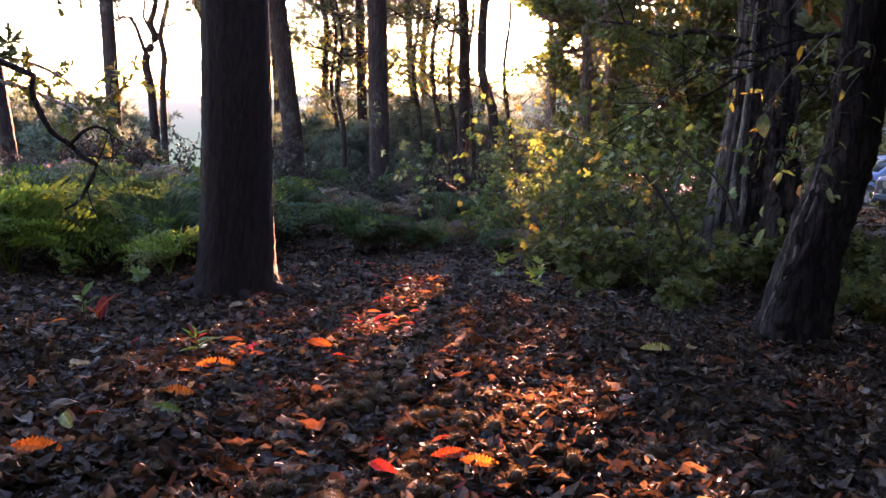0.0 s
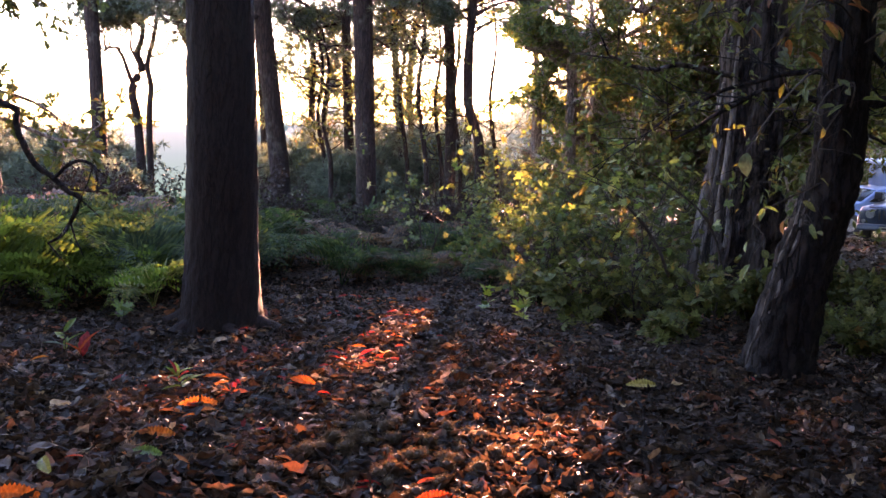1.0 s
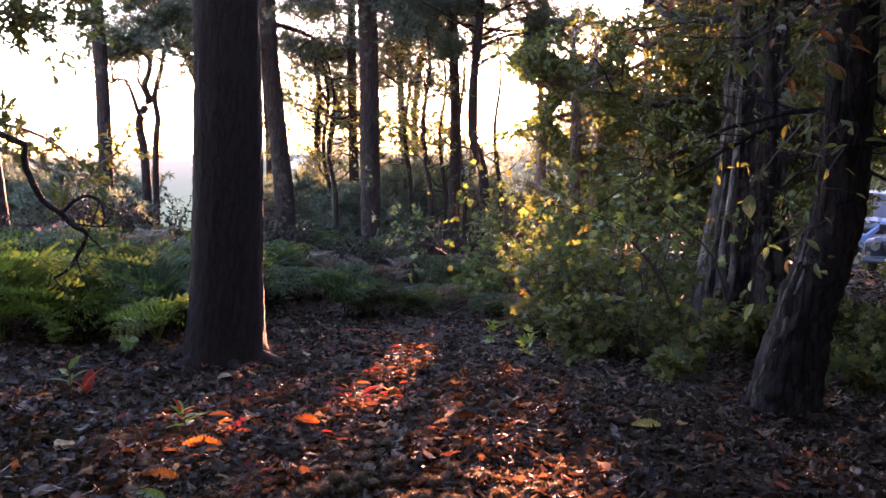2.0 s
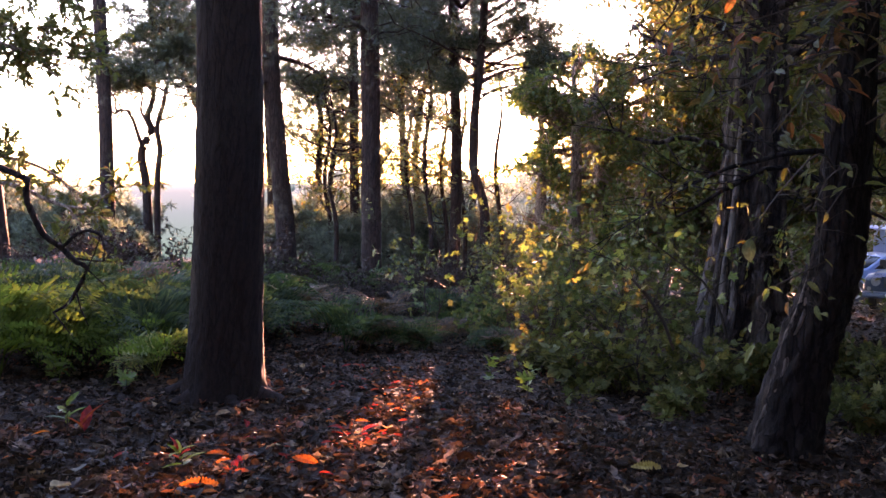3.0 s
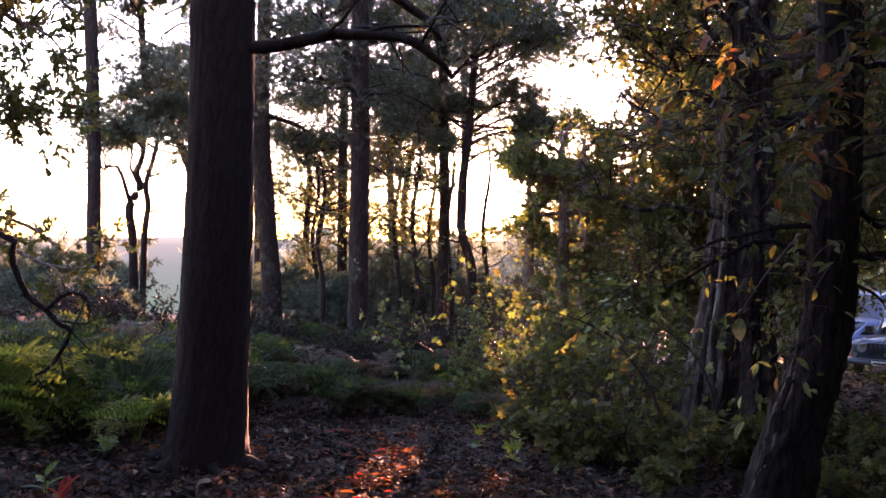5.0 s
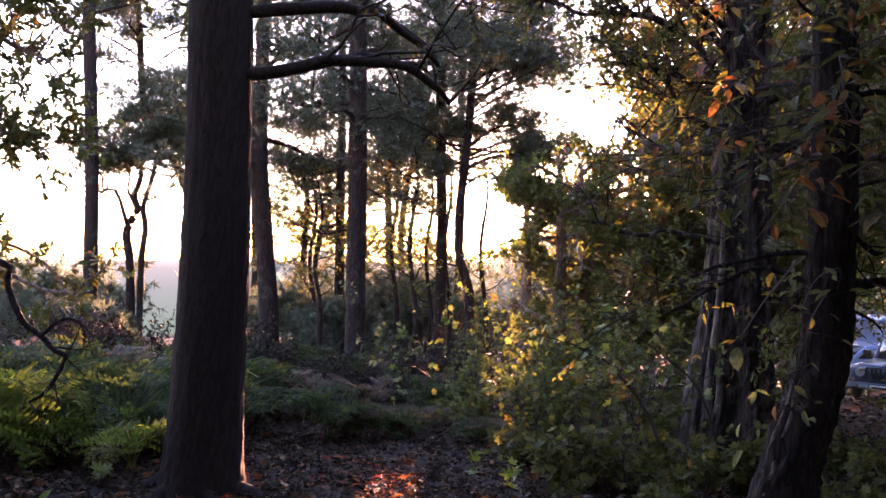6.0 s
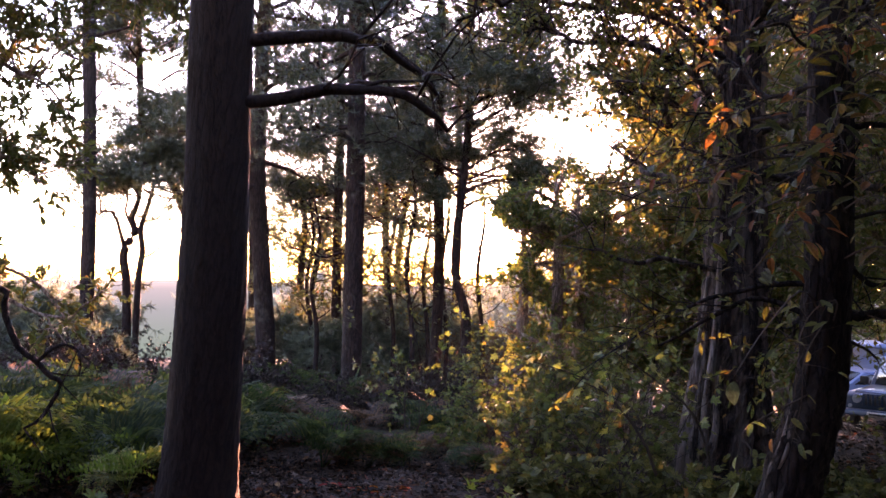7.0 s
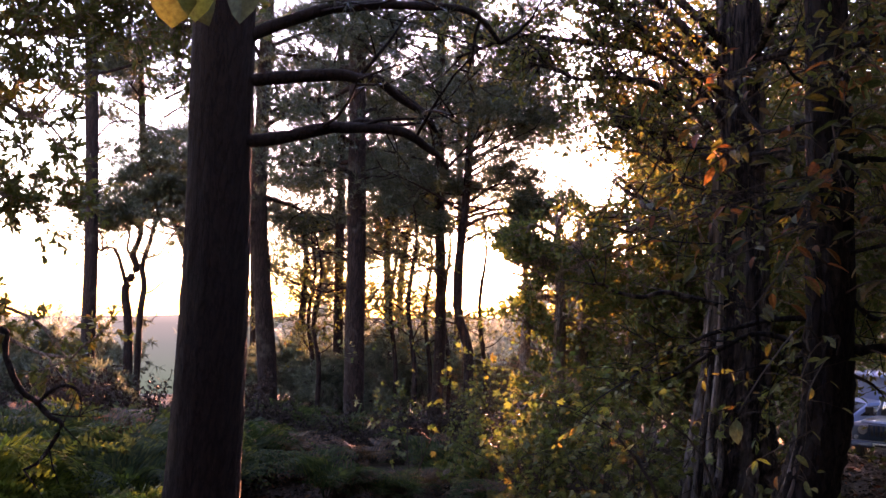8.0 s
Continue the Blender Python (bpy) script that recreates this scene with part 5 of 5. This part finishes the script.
def camper(at, turn):
    """Front towards +x."""
    ob = thing("camper_van", at, "white camper van with an overhanging roof, blue shade put into its paint, parked under trees", "van", turn=turn)
    part("body", slab([(-2.6, 0.45), (-2.6, 2.12), (0.45, 2.12), (0.45, 0.45)], 1.9, 0.04, "body", M_SHADED_WHITE), ob)
    part("roof", slab([(-2.65, 2.1), (-2.6, 2.22), (0.5, 2.24), (0.7, 2.18), (0.68, 2.1)], 1.96, 0.03, "roof", M_SHADED_WHITE), ob)
    part("cab", slab([(0.42, 0.42), (0.42, 1.42), (0.95, 1.38), (1.45, 1.0), (2.6, 0.92), (2.76, 0.8), (2.78, 0.45)], 1.7, 0.05, "cab", M_SHADED_WHITE), ob)
    part("windscreen", slab([(0.98, 1.34), (1.42, 1.02), (1.45, 1.04), (1.01, 1.36)], 1.4, 0.0, "windscreen", M_GLASS), ob)
    for s in (-1, 1):
        part("side_window", slab([(0.5, 1.02), (0.5, 1.32), (0.88, 1.3), (1.25, 1.02)], 0.02, 0.0, "side_window", M_GLASS, s * 0.852), ob)
        for x in (-0.1, -0.45):
            part("vent", slab([(x, 1.2), (x, 1.4), (x + 0.16, 1.4), (x + 0.16, 1.2)], 0.02, 0.0, "vent", M_BLACK, s * 0.955), ob)
        part("cabin_window", slab([(-2.0, 1.3), (-2.0, 1.8), (-0.9, 1.8), (-0.9, 1.3)], 0.02, 0.0, "cabin_window", M_GLASS, s * 0.955), ob)
        part("mirror", slab([(0.9, 1.05), (0.9, 1.28), (1.0, 1.28), (1.0, 1.05)], 0.2, 0.03, "mirror", M_BLACK, s * 0.98), ob)
        part("headlight", slab([(2.58, 0.68), (2.58, 0.86), (2.77, 0.82), (2.8, 0.68)], 0.3, 0.02, "headlight", M_LAMP, s * 0.68), ob)
        part("side_trim", slab([(-2.5, 0.72), (-2.5, 0.8), (0.4, 0.8), (0.4, 0.72)], 0.03, 0.01, "side_trim", M_BLACK, s * 0.955), ob)
    part("bumper", slab([(2.68, 0.4), (2.68, 0.64), (2.9, 0.62), (2.9, 0.42)], 1.72, 0.05, "bumper", M_BLACK), ob)
    wheels(ob, (-1.6, 1.8), 0.8, 0.34)


def park(f, x, y, turn):
    f((x, y, float(ground_z(x, y)) - 0.01), turn)


park(jeep, 12.75, 23.7, 222)
park(camper, 14.3, 28.2, 180)

# ---- saplings and single leaves ----


def leaf_thing(name, template, at, turn, tilt, size, mat, label, category="leaf", group="", droop=0):
    V, T = template
    ob = new(name, tri_mesh(name, V * size, T, mat))
    ob.matrix_basis = pose(*at, tilt, droop, turn)
    return tagged(ob, label, category, group)


def sprig(name, at, height, leaf, mats, size, count, seed, label, category="plant", tilt=(5, 60)):
    """A short upright shoot with a few large leaves of its own."""
    g = np.random.default_rng(seed)
    x, y = at[0] * U, at[1] * U
    gz = float(ground_z(x, y))
    ob = thing(name, (x, y, gz), label, category)
    top = np.array([g.normal() * 0.03, g.normal() * 0.03, height])
    P = glide([(0, 0, -0.03), top * 0.5 + [0.015, 0, 0], top], 8)
    part("stem", Pile_of(tube(P, [0.005, 0.002], 5)).mesh("stem", M_TWIG, True), ob)
    V, T = leaf
    for k in range(count):
        f = 0.35 + 0.65 * (k + 1) / count
        q = np.array([np.interp(f, np.linspace(0, 1, 8), P[:, m]) for m in range(3)])
        o = part("leaf", tri_mesh("leaf", V * size * g.uniform(0.7, 1.15), T, mats[k % len(mats)]), ob)
        o.matrix_basis = pose(*q, g.uniform(*tilt), g.uniform(-25, 25), k * 137.5 + g.uniform(-20, 20))


sprig("sapling", (-1.84, 4.6), 0.2, LANCE, [M_GREEN_LEAF, M_DULL_LEAF, M_GREEN_LEAF], 0.13, 6, 1, "chestnut sapling with fresh green leaves")
sprig("sapling", (-1.76, 4.62), 0.1, LANCE, [M_RED_LEAF], 0.19, 3, 2, "chestnut sapling with glowing orange leaves", tilt=(50, 80))
sprig("seedling", (-2.15, 6.4), 0.16, MAPLE, [M_GREEN_LEAF], 0.14, 6, 3, "fresh green seedling among fallen leaves")
sprig("seedling", (-1.12, 4.1), 0.14, LANCE, [M_GREEN_LEAF, M_GREEN_LEAF, M_GREEN_LEAF, M_RED_LEAF], 0.12, 12, 4, "low green seedling with orange leaves")
sprig("seedling", (-2.68, 6.6), 0.22, MAPLE, [M_GREEN_LEAF], 0.15, 9, 5, "fresh green seedling beside the ferns")
sprig("seedling", (0.67, 6.7), 0.34, MAPLE, [M_GREEN_LEAF], 0.15, 9, 6, "fresh green seedling at the edge of the path")
sprig("seedling", (0.45, 7.3), 0.36, MAPLE, [M_GREEN_LEAF], 0.13, 8, 7, "fresh green seedling at the edge of the path")
fern((-2.06, 6.9), 0.75, 900, [frond_mesh(31, M_MAPLE_LEAF), frond_mesh(32, M_LIT_FERN)], "yellowing bracken fern lit by the sun", 7)

fern((0.77, 13.6), 0.85, 977, DRY_FRONDS, "collapsed heap of dead rusty bracken", 20, tilt=(-45, -12))

LIT_FRONDS = [frond_mesh(k + 40, M_LIT_FERN) for k in range(2)]
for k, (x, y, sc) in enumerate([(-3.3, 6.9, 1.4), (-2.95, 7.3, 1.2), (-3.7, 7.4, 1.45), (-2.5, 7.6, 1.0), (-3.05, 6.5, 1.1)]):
    fern((x, y), sc, 950 + k, LIT_FRONDS, "fresh green bracken fern with sunlight put into its colour", 6, tilt=(-10, 20))

# chestnut leaves scattered on top of the litter
gl = np.random.default_rng(31)
for k in range(290):
    # red and orange leaves follow the sun streaks, putting warm light into colour
    if k < 130:
        x, y, size = gl.normal(-0.52, 0.24), gl.uniform(5.5, 10.5), gl.uniform(0.06, 0.12)
    elif k < 215:
        y, size = gl.uniform(3.2, 6.5), gl.uniform(0.07, 0.15)
        x = -0.95 + 0.1 * max(0, y - 5) + gl.normal() * 0.25
    elif k < 250:
        x, y, size = gl.normal(0.1, 0.22), gl.uniform(2.3, 4.0), gl.uniform(0.06, 0.11)
    elif k < 270:
        x, y, size = gl.normal(-2.1, 0.35), gl.uniform(4.2, 5.6), gl.uniform(0.07, 0.13)
    else:
        y, size = gl.uniform(2.4, 8), gl.uniform(0.06, 0.12)
        x = gl.uniform(-0.4, 0.4) * y
    leaf_thing("fallen_leaf", TOOTHED if k % 3 else LANCE, (x, y, float(ground_z(x, y)) + gl.uniform(0.025, 0.05)), gl.uniform(0, 360), gl.uniform(-12, 22), size,
               (M_RED_LEAF, M_ORANGE_LEAF, M_RED_LEAF, M_LITTER)[k % 4], "fallen orange-red chestnut leaf lying on the litter", "leaf", "fallen chestnut leaves", gl.uniform(-30, 30))


for x, y, size, turn, mat in [(-0.64, 5.05, 0.13, 60, M_ORANGE_LEAF), (-1.06, 4.53, 0.15, 100, M_ORANGE_LEAF), (-1.08, 3.83, 0.12, 80, M_ORANGE_LEAF), (-1.23, 2.83, 0.13, 85, M_ORANGE_LEAF),
                              (0.18, 3.1, 0.11, 75, M_ORANGE_LEAF), (0.08, 3.22, 0.11, 100, M_RED_LEAF), (-0.17, 2.95, 0.11, 40, M_RED_LEAF), (-1.02, 3.43, 0.1, 70, M_GREEN_LEAF),
                              (-1.31, 3.11, 0.11, 30, M_MAPLE_LEAF), (1.28, 5.12, 0.14, 95, M_MAPLE_LEAF)]:
    leaf_thing("fallen_leaf", TOOTHED, (x, y, float(ground_z(x, y)) + 0.06), turn, 8, size * 1.25, mat, "large bright chestnut leaf lying on top of the litter", "leaf", "fallen chestnut leaves", -38)


def burr_mesh(seed):
    g = np.random.default_rng(seed)
    p = Pile()
    bm = bmesh.new()
    bmesh.ops.create_icosphere(bm, subdivisions=2, radius=0.6)
    p.add([v.co for v in bm.verts], [[v.index for v in f.verts] for f in bm.faces])
    bm.free()
    n = 260
    d = unit(g.normal(size=(n, 3)))
    s = unit(np.cross(d, g.normal(size=(n, 3)))) * 0.028
    d2 = unit(d + g.normal(size=(n, 3)) * 0.25)
    V = np.stack([d * 0.55 - s, d * 0.55 + s, d2], 1).reshape(-1, 3)
    p.add(V, np.arange(3 * n).reshape(-1, 3))
    return p.mesh("chestnut_husk", M_BURR)


BURRS = [burr_mesh(k) for k in range(3)]
for k in range(240):
    y = gl.uniform(2.0, 8)
    x = gl.uniform(-0.4, 0.4) * y
    if k % 2:
        x, y = gl.normal(-0.1, 0.45), gl.uniform(2.5, 4.4)
    o = new("chestnut_husk", BURRS[k % 3])
    s = gl.uniform(0.03, 0.055)
    o.matrix_basis = pose(x, y, float(ground_z(x, y)) + s * 0.8, gl.uniform(0, 360), 0, gl.uniform(0, 360)) @ Matrix.Diagonal((s, s, s * 0.8, 1))
    tagged(o, "spiny brown chestnut husk lying among dead leaves", "husk", "chestnut husks")

# twigs of turning chestnut leaves hanging in from the trees on the right


def hanging_twig(points, seed, label, leaf=LANCE, mat=None, size=0.12, count=14, first=0.15, name="hanging_branch", r=0.007, reach=0.25, extras=()):
    g = np.random.default_rng(seed)
    P = glide(np.array(points) * U, 12)
    base = P[0]
    ob = thing(name, base, label, "branch", "hanging branches")
    w = Pile()
    w.add(*tube(P, [r, 0.003], 6))
    ends = []
    for k in range(count):
        f = g.uniform(first, 1)
        q = np.array([np.interp(f, np.linspace(0, 1, 12), P[:, m]) for m in range(3)])
        d = unit(P[-1] - P[0]) * 0.5 + g.normal(size=3) * 0.6
        e = q + unit(d) * g.uniform(0.05, reach)
        side = Pile_of(tube([q, (q + e) / 2 + [0, 0, 0.01], e], [0.003, 0.0015], 3))
        part("twig", side.mesh("twig", M_TWIG, True, base), ob)
        ends.append((e, d))
    part("stem", w.mesh("stem", M_TWIG, True, base), ob)
    V, T = leaf
    for at, tilt, turn, long, m in extras:
        q = np.array(at) * U
        near = P[np.argmin(np.linalg.norm(P - q, axis=1))]
        part("twig", Pile_of(tube(glide([near, (near + q) / 2 + [0, 0, 0.02], q], 6), [0.003, 0.0015], 4)).mesh("twig", M_TWIG, True, base), ob)
        o = part("leaf", tri_mesh("leaf", V * long, T, m), ob)
        o.matrix_basis = pose(*(q - base), tilt, 0, turn)
    for e, d in ends:
        a = math.degrees(math.atan2(-d[0], d[1]))
        o = part("leaf", tri_mesh("leaf", V * size * g.uniform(0.7, 1.15), T, mat or M_CHESTNUT_LEAF), ob)
        o.matrix_basis = pose(*(e - base), g.uniform(-60, 10), g.uniform(-50, 50), a + g.uniform(-40, 40))


hanging_twig([(2.4, 5.1, 2.4), (1.9, 4.7, 2.35), (1.3, 4.4, 2.15), (0.85, 4.3, 1.95)], 1, "chestnut branch with orange and green leaves overhead", count=22)
hanging_twig([(2.4, 5.1, 2.0), (2.0, 4.5, 2.1), (1.5, 4.1, 1.95), (1.15, 3.9, 1.8)], 2, "chestnut branch with orange and green leaves overhead", count=22)
hanging_twig([(2.4, 5.1, 2.9), (1.9, 4.6, 2.95), (1.4, 4.2, 2.75), (0.9, 4.1, 2.7)], 3, "chestnut branch with orange and green leaves overhead", count=20)
hanging_twig([(2.3, 5.1, 1.4), (2.1, 4.6, 1.55), (1.8, 4.2, 1.5), (1.6, 3.9, 1.35)], 4, "drooping chestnut branch with green leaves", count=12, mat=M_SHRUB_LEAF)
hanging_twig([(2.4, 5.1, 1.5), (2.5, 4.7, 1.4), (2.45, 4.4, 1.25), (2.3, 4.3, 1.0)], 5, "chestnut twig with yellow-green leaves beside the trunk", count=5, mat=M_MAPLE_LEAF)
hanging_twig([(2.25, 5.1, 1.45), (1.8, 4.3, 1.6), (1.4, 3.7, 1.45), (1.18, 3.42, 1.29)], 6, "thin twig above a round green leaf", count=3, first=0.4)
leaf_thing("round_leaf", BROAD, (1.17 * U, 3.4 * U, 1.27 * U), 20, -84, 0.11, M_DULL_LEAF, "round dull green leaf hanging from a thin twig")
hanging_twig([(1.95, 7.0, -0.35), (1.78, 7.0, 0.35), (1.48, 7.0, 0.77), (1.26, 7.0, 0.92), (0.72, 7.0, 1.08)], 8, "arching maple stem with yellow-green leaves", MAPLE, M_MAPLE_LEAF, 0.12, 34, 0.3, r=0.022, reach=0.4)
hanging_twig([(2.5, 7.5, -0.3), (2.3, 7.5, 0.5), (1.95, 7.5, 0.85), (1.5, 7.5, 1.15)], 9, "arching maple stem with yellow-green leaves", MAPLE, M_MAPLE_LEAF, 0.12, 30, 0.3, r=0.018, reach=0.4)
for k, run in enumerate([
        [(2.3, 5.1, 2.35), (1.84, 4.89, 2.29), (1.38, 4.68, 2.12), (0.98, 4.5, 1.94)],
        [(2.3, 5.1, 2.75), (1.92, 4.92, 2.64), (1.54, 4.75, 2.44), (1.22, 4.6, 2.22)],
        [(2.3, 5.1, 2.25), (2.0, 4.82, 2.21), (1.7, 4.54, 2.06), (1.44, 4.3, 1.9)],
        [(2.3, 5.1, 2.4499999999999997), (2.13, 4.86, 2.39), (1.96, 4.61, 2.23), (1.82, 4.4, 2.05)],
        [(2.3, 5.1, 2.05), (2.02, 4.79, 1.99), (1.75, 4.47, 1.84), (1.51, 4.2, 1.66)],
        [(2.3, 5.1, 2.75), (2.23, 4.89, 2.64), (2.15, 4.68, 2.44), (2.09, 4.5, 2.22)],
        [(2.3, 5.1, 3.05), (1.97, 4.92, 2.93), (1.65, 4.75, 2.72), (1.37, 4.6, 2.49)],
        [(2.3, 5.1, 3.05), (2.14, 4.92, 2.92), (1.98, 4.75, 2.7), (1.85, 4.6, 2.46)],
        ]):
    hanging_twig(run, 20 + k, "chestnut branch with orange-brown and green leaves overhead", count=16, size=0.13, first=0.3, r=0.008, reach=0.22)
gh = np.random.default_rng(64)
for k in range(12):
    z = 1.75 + 0.13 * k
    x = gh.uniform(1.75, 2.45)
    hanging_twig([(2.3, 5.05, z), (2.3 + (x - 2.3) * 0.5, 4.75, z + 0.08), (x, 4.5, z + 0.02), (x - 0.15 * gh.uniform(-1, 1), 4.3, z - 0.16)], 300 + k,
                 "leafy chestnut branch with dull olive and brown leaves", LANCE if k % 2 else TOOTHED, size=0.16, count=15, first=0.2, r=0.008, reach=0.28)
hanging_twig([(2.25, 5.05, 1.45), (1.94, 4.6, 1.27), (1.88, 4.5, 1.06), (1.79, 4.4, 0.88)], 41, "drooping chestnut twig with green leaves beside the trunk", count=12, mat=M_SHRUB_LEAF, size=0.1, r=0.006)
hanging_twig([(2.18, 5.05, 1.05), (1.64, 4.6, 0.91), (1.64, 4.5, 0.82), (1.55, 4.4, 0.74)], 42, "drooping chestnut twig with a few yellow leaves beside the trunk", count=4, mat=M_MAPLE_LEAF, size=0.12, r=0.006)
hanging_twig([(2.48, 5.2, 4.7), (1.5, 3.6, 4.3), (0.4, 2.4, 3.4), (-0.3, 2.0, 2.68), (-0.44, 2.0, 2.46)], 7, "twig with broad green leaves hanging overhead", leaf=BROAD, mat=M_DULL_LEAF, size=0.12, count=3, first=0.96,
             extras=[((-0.5, 1.91, 2.36), -84, 12, 0.165, M_SHRUB_LEAF), ((-0.46, 1.93, 2.37), -80, -20, 0.15, M_YOUNG_LEAF), ((-0.365, 1.93, 2.375), -82, -28, 0.16, M_DULL_LEAF)])

# ---- leaf litter ----


def litter():
    g = np.random.default_rng(12)
    n = 60000
    y = 1.2 + 14.3 * g.random(n) ** 1.45
    x = g.uniform(-0.6, 0.6, n) * (y + 1.4) + g.normal(size=n) * 0.2
    z = ground_z(x, y) + g.uniform(0.004, 0.045, n)
    tilt = np.stack([g.normal(size=n) * 0.38, g.normal(size=n) * 0.38, np.ones(n)], -1)
    a = g.uniform(0, 2 * np.pi, n)
    along = np.stack([np.cos(a), np.sin(a), g.normal(size=n) * 0.2], -1)
    P = np.stack([x, y, z], -1)
    p = Pile()
    kinds = len(DEAD_LEAVES)
    for k, leaf in enumerate(DEAD_LEAVES):
        q = slice(k * n // kinds, (k + 1) * n // kinds)
        size = 0.045 + 0.11 * g.random(n // kinds) ** 1.8
        p.add(*cloud(g, leaf, P[q], along[q], size, tilt[q] * 1.9, crumple=0.045))
    m = 15000  # the carpet goes on behind and beside the clearing
    x, y, a = g.uniform(-6, 6, m), g.uniform(-5, 1.9, m), g.uniform(0, 2 * np.pi, m)
    p.add(*cloud(g, DIAMOND, np.stack([x, y, ground_z(x, y) + 0.015], -1), np.stack([np.cos(a), np.sin(a), g.normal(size=m) * 0.3], -1), g.uniform(0.06, 0.14, m)))
    m = 9000  # a thinner layer round the parked vehicles
    x, y, a = g.uniform(4.5, 14, m), g.uniform(9, 26, m), g.uniform(0, 2 * np.pi, m)
    p.add(*cloud(g, DIAMOND, np.stack([x, y, ground_z(x, y) + 0.02], -1), np.stack([np.cos(a), np.sin(a), g.normal(size=m) * 0.3], -1), g.uniform(0.07, 0.2, m)))
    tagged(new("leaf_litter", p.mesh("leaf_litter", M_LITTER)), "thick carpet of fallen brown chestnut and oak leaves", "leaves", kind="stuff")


litter()
